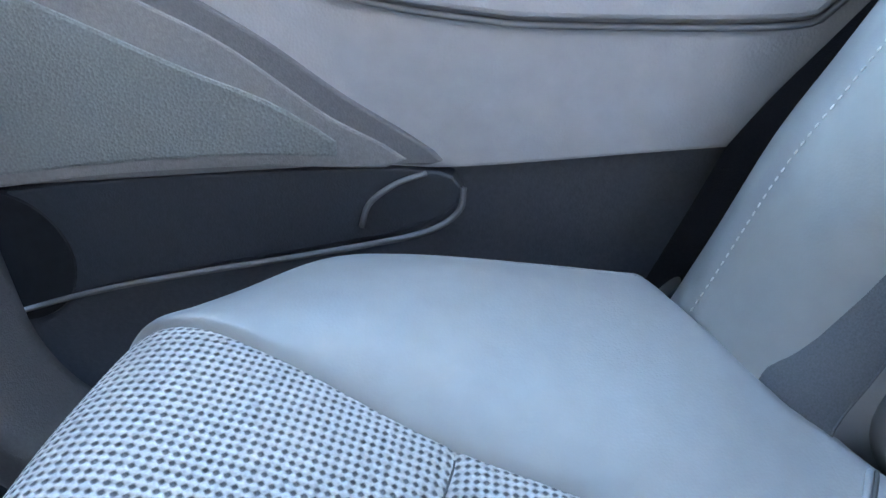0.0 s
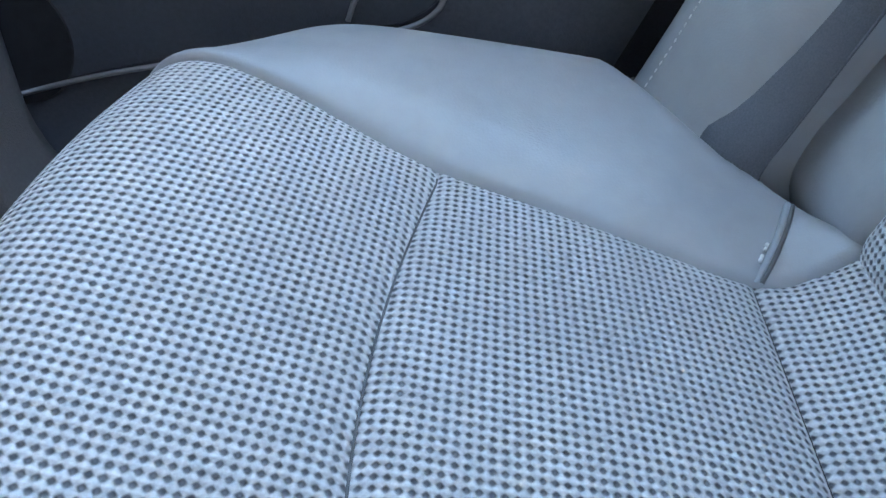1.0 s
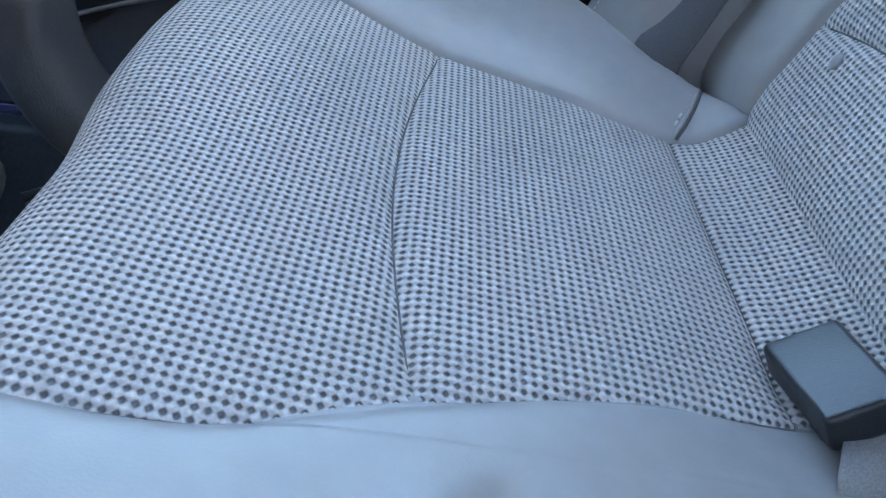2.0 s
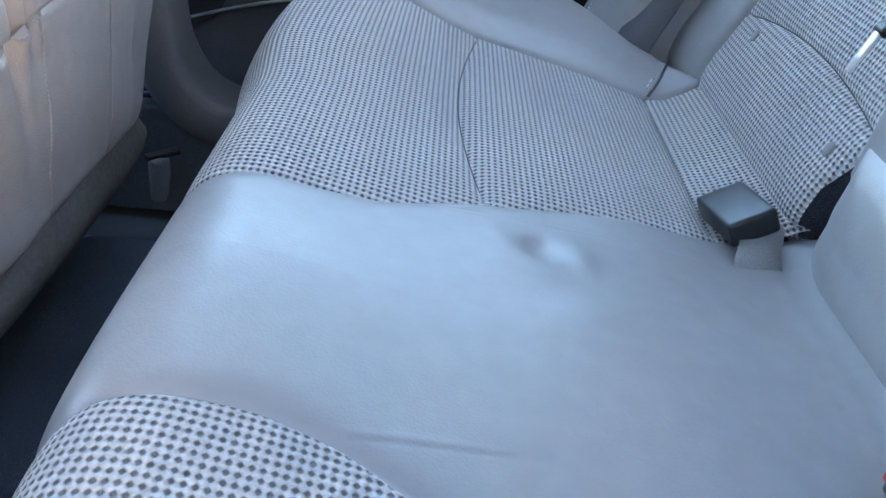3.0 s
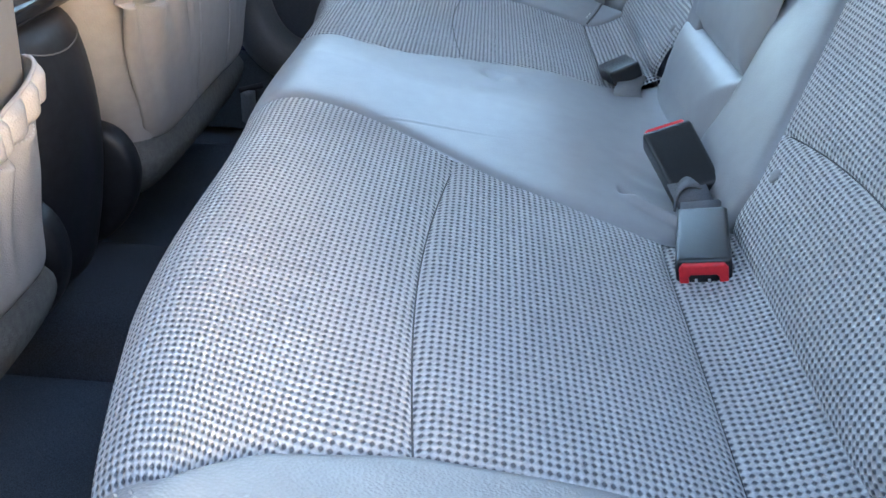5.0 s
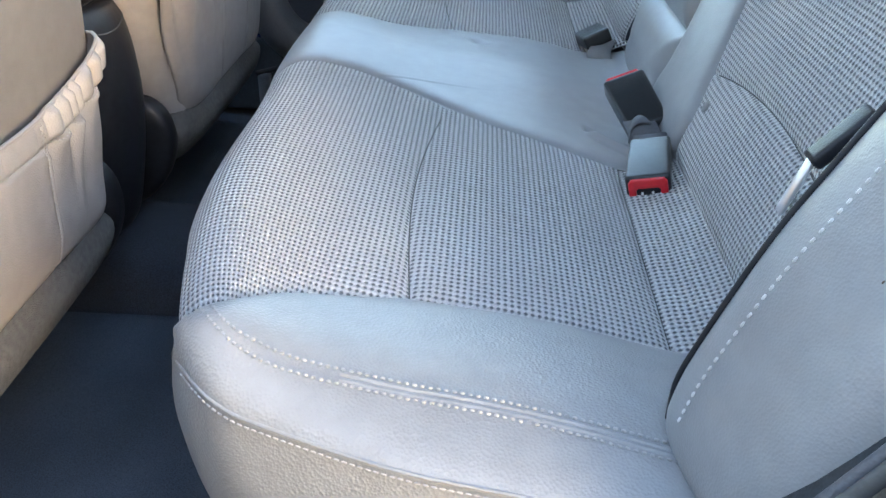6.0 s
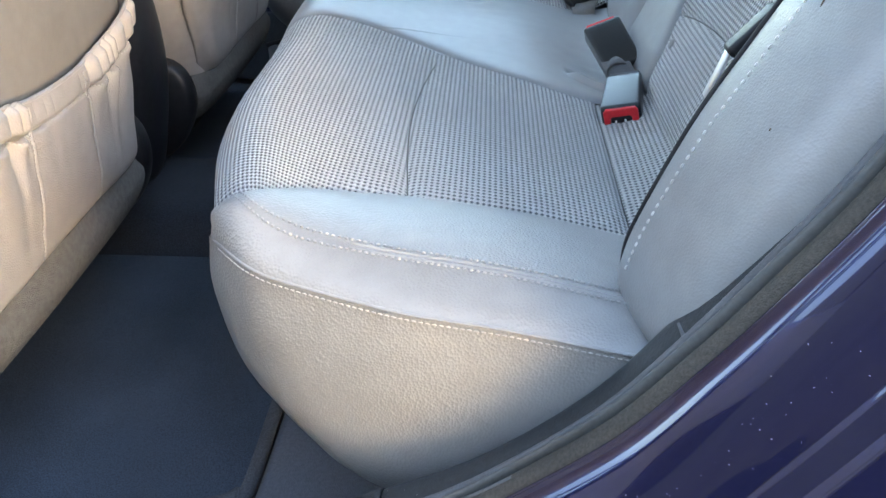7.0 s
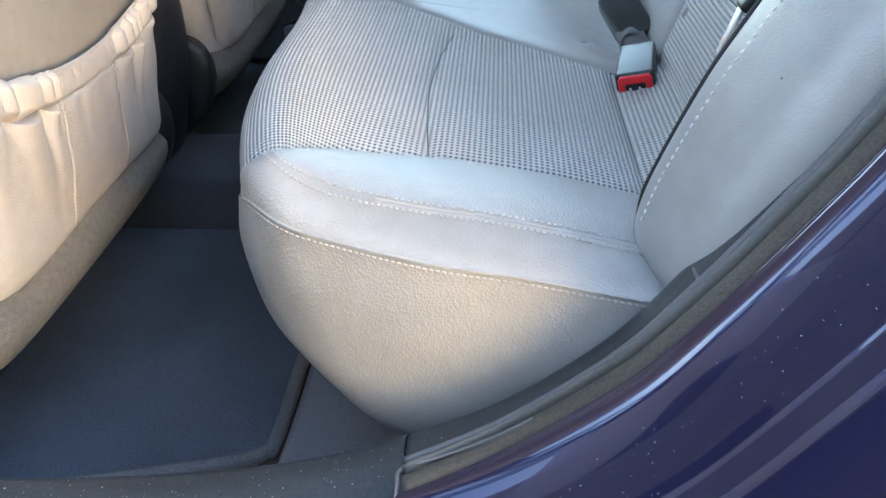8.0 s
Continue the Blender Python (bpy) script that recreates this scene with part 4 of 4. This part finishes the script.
# ---- centre console ----
console = empty("centre_console", "dark rounded rear end of the centre console", "console")
rows = []
for z, w_, xb in ((0.10, 0.070, -0.235), (0.13, 0.078, -0.215), (0.20, 0.086, -0.20), (0.28, 0.092, -0.192), (0.35, 0.094, -0.196), (0.395, 0.090, -0.206), (0.412, 0.082, -0.222), (0.417, 0.06, -0.25)):
    rows.append([(xb - 0.55, 0.69 - w_, z), (xb - 0.14, 0.69 - w_, z), (xb - 0.045, 0.69 - w_ * 0.93, z), (xb - 0.010, 0.69 - w_ * 0.62, z), (xb, 0.69, z), (xb - 0.010, 0.69 + w_ * 0.62, z), (xb - 0.045, 0.69 + w_ * 0.93, z), (xb - 0.14, 0.69 + w_, z), (xb - 0.55, 0.69 + w_, z)])
CG = loft(rows, 50, 60)
sheet("console_body", CG, DARK_PLASTIC, console)
part("console_lid", box(0.44, 0.15, 0.024, 0.011, 4, pose(-0.432, 0.683, 0.429)), GLOSS, console, "smooth black lid")
joint_row = int(np.argmin(abs(CG[:, 30, 2] - 0.385)))
tube("lid_joint", CG[joint_row, 14:46:2] + np.array([0.0004, 0, 0]), 0.0008, TRIM_GREY, console, n=60)

# ---- far door ----
door = tagged(new("door_1"), "closed rear door with cloth insert and dark map pocket", "door", kind="structure")
DY = 1.45
def spl2(p, n=40):
    return [tuple(v) for v in spline(p, n)]
low_edge = [(-0.30, 0.375), (-0.162, 0.387), (-0.07, 0.399), (0.10, 0.410), (0.186, 0.408), (0.37, 0.425), (0.62, 0.445)]
upper = spl2(low_edge) + [(0.62, 0.62), (-0.45, 0.62), (-0.45, 0.36)]
part("vinyl_panel", slab(upper, DY, DY + 0.04, "y", 0.003), DOOR_VINYL, door, "smooth grey vinyl upper panel", smooth=False)
lower = [(-0.45, 0.40), (0.62, 0.47), (0.62, 0.13), (-0.45, 0.13)]
part("lower_panel", slab(lower, DY + 0.012, DY + 0.05, "y"), DOOR_LOWER, door, "dark grey lower panel", smooth=False)
# a flat board; the shade inside the pocket is put into its darker colour
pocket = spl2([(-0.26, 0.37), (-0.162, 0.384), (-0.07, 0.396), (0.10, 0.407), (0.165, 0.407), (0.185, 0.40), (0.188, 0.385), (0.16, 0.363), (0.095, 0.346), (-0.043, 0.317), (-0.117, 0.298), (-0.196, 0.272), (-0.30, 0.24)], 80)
part("map_pocket", slab(pocket, DY - 0.002, DY + 0.02, "y", 0.002), POCKET_SHADE, door, "flat map pocket, coloured dark for the shade inside it", smooth=False)
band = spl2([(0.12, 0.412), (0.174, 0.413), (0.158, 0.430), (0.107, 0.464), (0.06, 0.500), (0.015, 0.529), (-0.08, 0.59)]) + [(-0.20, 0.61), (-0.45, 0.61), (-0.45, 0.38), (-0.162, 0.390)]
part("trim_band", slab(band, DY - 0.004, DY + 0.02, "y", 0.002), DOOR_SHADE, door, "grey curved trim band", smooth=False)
rim = spl2([(-0.30, 0.384), (-0.162, 0.391), (-0.07, 0.402), (0.04, 0.410), (0.15, 0.413), (0.094, 0.451), (0.033, 0.498), (-0.023, 0.529), (-0.12, 0.58)]) + [(-0.25, 0.605), (-0.45, 0.605), (-0.45, 0.38)]
part("insert_rim", slab(rim, DY - 0.006, DY + 0.02, "y", 0.002), DOOR_GREY, door, "paler grey rim of the insert", smooth=False)
cloth = spl2([(-0.30, 0.392), (-0.162, 0.400), (-0.07, 0.411), (0.04, 0.419), (0.108, 0.421), (0.063, 0.457), (0.003, 0.483), (-0.083, 0.524), (-0.16, 0.56)]) + [(-0.25, 0.60), (-0.45, 0.60), (-0.45, 0.38)]
part("cloth_insert", slab(cloth, DY - 0.008, DY + 0.02, "y", 0.003), DOOR_CLOTH, door, "grey-green ribbed cloth insert", smooth=False)
tube("pocket_bead", [(-0.32, DY - 0.004, 0.235), (-0.196, DY - 0.005, 0.272), (-0.117, DY - 0.006, 0.297), (-0.043, DY - 0.006, 0.315), (0.095, DY - 0.006, 0.343), (0.16, DY - 0.006, 0.359), (0.186, DY - 0.005, 0.376), (0.19, DY - 0.002, 0.394)], 0.0024, CHROME_GREY, door, "pale bead along the pocket", n=120)
tube("pull_cup_edge", [(0.114, DY - 0.004, 0.362), (0.122, DY - 0.005, 0.382), (0.142, DY - 0.006, 0.398), (0.164, DY - 0.004, 0.406)], 0.0022, CHROME_GREY, door, n=40)
bm = bmesh.new()
bmesh.ops.create_cone(bm, cap_ends=True, segments=40, radius1=0.06, radius2=0.058, depth=0.005)
bmesh.ops.transform(bm, matrix=pose(-0.175, DY - 0.0015, 0.328, 90), verts=bm.verts[:])
part("speaker_grille", bm, DARK_PLASTIC, door, "round black speaker grille", smooth=False)
tube("arm_bead", [(0.05, DY - 0.004, 0.552), (0.126, DY - 0.004, 0.527), (0.203, DY - 0.004, 0.514), (0.257, DY - 0.004, 0.510), (0.391, DY - 0.004, 0.509), (0.422, DY - 0.004, 0.522), (0.45, DY - 0.004, 0.56)], 0.0027, CHROME_GREY, door, "pale bead", n=80)
arm = spl2([(0.06, 0.56), (0.126, 0.533), (0.203, 0.52), (0.257, 0.516), (0.391, 0.515), (0.418, 0.526), (0.44, 0.56)]) + [(0.44, 0.60), (0.06, 0.60)]
part("door_armrest", slab(arm, DY - 0.012, DY + 0.01, "y", 0.004), DOOR_VINYL, door, smooth=False)
part("door_skin", slab([(-0.45, 0.13), (0.62, 0.13), (0.62, 0.62), (-0.45, 0.62)], DY + 0.055, DY + 0.10, "y"), PAINT, door, smooth=False)

# pale trim round the far door opening's lower front corner
crv = spline([(-0.215, 0.62), (-0.210, 0.46), (-0.202, 0.33), (-0.190, 0.245), (-0.152, 0.185), (-0.09, 0.158), (0.0, 0.148), (0.12, 0.145), (0.3, 0.145)], 100)
tn = np.gradient(crv, axis=0)
tn /= np.linalg.norm(tn, axis=1)[:, None]
nn = np.stack([-tn[:, 1], tn[:, 0]], -1)
sec = spline([(-0.036, 1.40), (-0.032, 1.37), (-0.015, 1.355), (0.012, 1.357), (0.026, 1.37), (0.03, 1.44)], 20)
P = np.zeros((100, 20, 3))
P[:, :, 0] = crv[:, 0:1] + nn[:, 0:1] * sec[None, :, 0]
P[:, :, 2] = crv[:, 1:2] + nn[:, 1:2] * sec[None, :, 0]
P[:, :, 1] = sec[None, :, 1]
tagged(sheet("trim_and_gap_shade", P, TRIM_GREY, thick=0.003), "pale grey plastic trim round the door opening", "trim", kind="structure")
anchor = part("belt_anchor", box(0.024, 0.03, 0.075, 0.008, m=pose(-0.192, 1.345, 0.085)), KICK)
tube("anchor_bolt", [(-0.205, 1.335, 0.122), (-0.19, 1.345, 0.124), (-0.168, 1.358, 0.127)], 0.006, DARK_PLASTIC, anchor, n=12)
tagged(anchor, "small grey belt anchor cover on the floor by the door", "belt anchor")


# ---- belts and buckles ----
def buckle(m, label, size=1.0, slim=1.0, proud=0.0395):
    """A belt buckle lying along y, its red button at the near end (y below zero)."""
    b = tagged(new("belt_buckle"), label, "seat belt buckle", "rear buckles")
    bm = box(0.043, 0.072, 0.021, 0.004, 3, taper=0.94)
    part("buckle_body", bm, BLACK, b)
    # an arch of red round a dark slot
    arch = [(-0.0185, -0.0085), (-0.0185, 0.005), (-0.0155, 0.0085), (0.0155, 0.0085), (0.0185, 0.005), (0.0185, -0.0085), (0.0115, -0.0085), (0.0115, -0.002), (0.0095, 0.0), (-0.0095, 0.0), (-0.0115, -0.002), (-0.0115, -0.0085)]
    part("red_button", slab(arch, -proud, -0.0325, "y", 0.0012), RED, b, "bright red arched release button", smooth=False)
    part("slot", box(0.023, 0.006, 0.0085, 0.0008, 1, pose(0, -0.0345, -0.0043)), DARK_PLASTIC, b, "dark tongue slot")
    for k in (-0.006, 0.004):
        part("slot_mark", box(0.0022, 0.001, 0.0025, 0, 1, pose(k, -0.0377, -0.0055)), METAL, b)
    b.matrix_basis = m @ Matrix.Diagonal((size * slim, size, size, 1))
    return b


def lying(centre, along, up):
    """A pose at centre whose y axis runs along and whose z axis is nearest to up."""
    y = Vector(along).normalized()
    x = y.cross(Vector(up)).normalized()
    m = Matrix((x, y, x.cross(y))).transposed().to_4x4()
    m.translation = centre
    return m


buckle(lying((0.409, 0.445, 0.337), (0.0115, 0.0685, 0.009), (-0.24, 0, 1)), "black belt buckle with red button lying on the cloth cushion", 1.07, 0.91)
buckle(lying((0.410, 0.561, 0.357), (0.021, -0.062, -0.028), (-0.3, -0.3, 1)), "black belt buckle turned away, tilted on the leather middle", 1.06)
buckle(lying((0.3985, 0.888, 0.341), (0.006, -0.06, 0.009), (-0.42, 0, 0.9)), "black belt buckle facing the far door, on the cloth", 0.91, proud=0.0365)


def webbing(pts, width, side, label, name="belt_webbing", material=WEBBING):
    """A flat strap along a few places; side: the direction across it."""
    p = spline(pts, 60)
    sd = np.array(side, float)
    sd /= np.linalg.norm(sd)
    P = np.stack([p - sd * width / 2, p, p + sd * width / 2])
    ob = sheet(name, P, material, thick=0.0022)
    return tagged(ob, label, "seat belt", "belt straps")


webbing([(0.414, 0.488, 0.338), (0.417, 0.50, 0.344), (0.42, 0.511, 0.343), (0.43, 0.522, 0.330), (0.45, 0.53, 0.31)], 0.034, (1, 0.05, 0.15), "short grey webbing stub folded behind a buckle")
webbing([(0.400, 0.518, 0.334), (0.401, 0.522, 0.348), (0.410, 0.527, 0.354), (0.424, 0.530, 0.350), (0.432, 0.528, 0.336)], 0.018, (0.15, 1, 0.1), "small twisted grey webbing loop beneath a buckle")
webbing([(0.408, 0.53, 0.352), (0.412, 0.518, 0.346), (0.42, 0.512, 0.335), (0.44, 0.51, 0.31)], 0.032, (1, 0.1, 0.2), "twisted grey webbing stub under a buckle")
webbing([(0.411, 0.876, 0.334), (0.412, 0.868, 0.3385), (0.407, 0.852, 0.337), (0.402, 0.838, 0.331), (0.405, 0.828, 0.318)], 0.033, (1, 0.12, 0.12), "pale grey webbing stub between cushion and seat back", material=PALE_WEBBING)


def shoulder_belt(pts, width, side, label):
    """A belt strap running down the seat back, with a woven edge on either side."""
    belt = empty("seat_belt", label, "seat belt", "shoulder belts")
    p = spline(pts, 60)
    sd = np.array(side, float)
    sd /= np.linalg.norm(sd)
    sheet("strap", np.stack([p - sd * width / 2, p, p + sd * width / 2]), BELT, belt, thick=0.0016)
    for e in (-1, 1):
        tube("selvedge", p[::3] + e * sd * width / 2, 0.0011, BELT, belt, n=60, sides=6)


shoulder_belt([(0.66, 0.09, 0.86), (0.55, 0.095, 0.64), (0.488, 0.103, 0.50), (0.445, 0.107, 0.40), (0.425, 0.112, 0.345), (0.43, 0.114, 0.31)], 0.046, (0.5, 0.86, -0.1), "dark grey belt strap running down beside the side bolster")
shoulder_belt([(0.61, 1.288, 0.86), (0.538, 1.286, 0.70), (0.460, 1.280, 0.53), (0.424, 1.276, 0.45), (0.395, 1.272, 0.385), (0.380, 1.270, 0.350), (0.378, 1.268, 0.30)], 0.046, (0.72, -0.69, 0.0), "dark grey belt strap running down between bolster and seat back")


def tongue(m, label):
    t = tagged(new("belt_tongue"), label, "seat belt tongue", "belt tongues")
    part("tongue_grip", box(0.008, 0.015, 0.038, 0.0034, 3, pose(0.0073, 0, 0.031, 0, 23, 0)), DARK_PLASTIC, t, "black plastic grip")
    part("tongue_plate", box(0.0035, 0.007, 0.034, 0.001, 1, pose(0, 0, 0.0)), METAL, t, "bright steel plate")
    t.matrix_basis = m
    return t


tongue(pose(0.4057, 0.0772, 0.487, 0, 19, 0), "belt tongue with steel plate hanging by the side bolster")
tongue(pose(0.459, 0.904, 0.467, 0, 23, 0), "belt tongue with steel plate hanging by the armrest")

# ---- roof, windows and the rest that closes the car ----
# unseen board, added to cut the light coming in from the front
tagged(part("side_light_block", slab([(-1.2, 0.62), (-0.36, 0.62), (-0.36, 1.16), (-1.2, 1.16)], -0.10, -0.06, "y"), CARPET, None, smooth=False), "added dark board that blocks light at the front window", "wall", kind="structure")
roof = tagged(part("ceiling", slab([(-1.12, 0.16), (0.72, 0.16), (0.72, 1.20), (-1.12, 1.20)], 1.14, 1.19, "z", 0.01), HEADLINER, None, smooth=False), "pale car headliner", "ceiling", kind="structure")
tagged(part("dashboard", box(0.35, 1.4, 0.5, 0.08, 3, pose(-1.45, C, 0.35)), DARK_PLASTIC), "dark dashboard", "dashboard", kind="structure")
tagged(part("parcel_shelf", box(0.5, 1.36, 0.03, 0.01, 2, pose(0.98, C, 0.84)), CARPET), "dark parcel shelf", "shelf", kind="structure")
tagged(part("wall_rear", slab([(-0.02, 0.0), (1.38, 0.0), (1.38, 0.84), (-0.02, 0.84)], 0.84, 0.88, "x"), DARK_PLASTIC, None, smooth=False), "dark boot wall", "wall", kind="structure")
for y, lean in ((1.40, 24), (-0.04, -24)):
    inw = -0.11 if lean > 0 else 0.11
    tagged(part("pillar", box(0.09, 0.05, 0.56, 0.02, 2, pose(-0.34, y + inw, 0.88, lean, 0, 0)), GREY_PLASTIC), "grey door pillar", "pillar", kind="structure")
    tagged(part("pillar", box(0.42, 0.05, 0.40, 0.02, 2, pose(0.74, y + inw * 1.2, 1.0, lean, 0, 0)), GREY_PLASTIC), "grey rear pillar", "pillar", kind="structure")
    tagged(part("pillar", box(0.07, 0.05, 0.9, 0.02, 2, pose(-1.25, y + inw, 0.85, lean * 0.8, 50, 0)), GREY_PLASTIC), "grey windscreen pillar", "pillar", kind="structure")
tagged(part("wall_front_door", slab([(-1.5, 0.1), (-0.40, 0.1), (-0.40, 0.64), (-1.5, 0.64)], -0.12, -0.05, "y", 0.01), PAINT, None, smooth=False), "closed front door", "door", kind="structure")
tagged(part("wall_front_far", slab([(-1.5, 0.1), (-0.46, 0.1), (-0.46, 0.64), (-1.5, 0.64)], 1.42, 1.50, "y", 0.01), PAINT, None, smooth=False), "closed front door", "door", kind="structure")
tagged(part("wall_quarter", slab([(0.6, 0.0), (1.5, 0.0), (1.5, 0.84), (0.6, 0.84)], 1.46, 1.54, "y", 0.01), PAINT, None, smooth=False), "rear body side", "car body", kind="structure")
pane = slab([(-0.42, 0.62), (0.56, 0.62), (0.50, 1.14), (-0.30, 1.14)], 1.475, 1.479, "y")
bmesh.ops.transform(pane, matrix=Matrix(((1, 0, 0, 0), (0, 1, -0.45, 0.45 * 0.62), (0, 0, 1, 0), (0, 0, 0, 1))), verts=pane.verts[:])
win = tagged(part("window_1", pane, GLASS, None, smooth=False), "clear side window above the door", "window", kind="structure")
win.visible_shadow = False
# unseen block, added against light leaking through behind the bench
tagged(part("leak_block", slab([(0.02, 0.04), (1.34, 0.04), (1.34, 0.34), (0.02, 0.34)], 0.495, 0.60, "x"), DARK_PLASTIC, None, smooth=False), "added dark block that stops light leaking in behind the bench", "wall", kind="structure")
tagged(part("wall_quarter", slab([(0.72, 0.0), (1.6, 0.0), (1.6, 0.84), (0.72, 0.84)], -0.22, -0.12, "y", 0.01), PAINT, None, smooth=False), "rear body side", "car body", kind="structure")
open_door = tagged(new("door_2"), "open rear door standing out from the car", "door", kind="structure")
part("door_card", slab([(-1.02, 0.42), (-0.13, 0.42), (-0.13, 0.66), (-1.02, 0.66)], -0.40, -0.36, "x", 0.01), DOOR_VINYL, open_door, "grey vinyl upper door card", smooth=False)
part("lower_panel", slab([(-1.02, 0.20), (-0.13, 0.20), (-0.13, 0.418), (-1.02, 0.418)], -0.40, -0.365, "x", 0.01), DOOR_LOWER, open_door, "dark grey lower panel", smooth=False)
part("door_skin", slab([(-1.04, 0.16), (-0.12, 0.16), (-0.12, 0.68), (-1.04, 0.68)], -0.47, -0.405, "x", 0.01), PAINT, open_door, smooth=False)
for ya, yb, za, zb in ((-0.16, -0.12, 0.66, 1.12), (-1.0, -0.96, 0.66, 1.0), (-1.0, -0.12, 1.09, 1.13)):
    part("window_frame", slab([(ya, za), (yb, za), (yb, zb), (ya, zb)], -0.43, -0.40, "x", 0.006), DARK_PLASTIC, open_door, smooth=False)
# out of view: added to hide the low sky and tint the bounced light
tagged(part("yard_light_block", slab([(-9.0, -0.30), (1.6, -0.30), (1.6, 2.6), (-9.0, 2.6)], -2.5, -2.2, "y"), BLOCKER_STUCCO, None, smooth=False), "added unseen wall that blocks low sky and bounces warm light", "wall", kind="structure")
ground = tagged(part("ground", slab([(-400, -400), (400, -400), (400, 400), (-400, 400)], -0.34, -0.30, "z"), ASPHALT, None, smooth=False), "worn concrete ground", "ground", kind="structure")


def dust(name, places, label, r0, r1, material=SPECK):
    """Fine specks lying on a surface, one mesh."""
    rng = random.Random(7)
    V, F = [], []
    for p in places:
        r = rng.uniform(r0, r1)
        o = len(V)
        V += [(p[0] + r, p[1], p[2]), (p[0] - r, p[1], p[2]), (p[0], p[1] + r, p[2]), (p[0], p[1] - r, p[2]), (p[0], p[1], p[2] + r), (p[0], p[1], p[2] - r)]
        F += [(o + a, o + b, o + c) for a in (0, 1) for b in (2, 3) for c in (4, 5)]
    me = bpy.data.meshes.new(name)
    me.from_pydata(V, [], F)
    return tagged(link(name, me, material), label, "dust", kind="stuff")


rng = random.Random(3)
curve = spline(OPENING, 600)
tang = np.gradient(curve, axis=0)
tang /= np.linalg.norm(tang, axis=1)[:, None]
outw = np.stack([tang[:, 1], -tang[:, 0]], -1)
spots = []
for _ in range(170):
    i = rng.randrange(250, 470)
    d, y = rng.choice(((rng.uniform(0.0, 0.03), -0.1271), (rng.uniform(0.03, 0.046), -0.1285), (rng.uniform(0.014, 0.03), -0.1255)))
    spots.append((curve[i, 0] + outw[i, 0] * d, y, curve[i, 1] + outw[i, 1] * d))
dust("paint_dust", spots, "fine pale dust specks on the blue paint", 0.00012, 0.00035)
spots = []
for _ in range(200):
    i = rng.randrange(120, 300)
    spots.append((curve[i, 0], rng.uniform(-0.072, -0.036), curve[i, 1] + 0.0012))
dust("sill_dust", spots, "fine pale dust specks on the door sill", 0.0002, 0.0005)
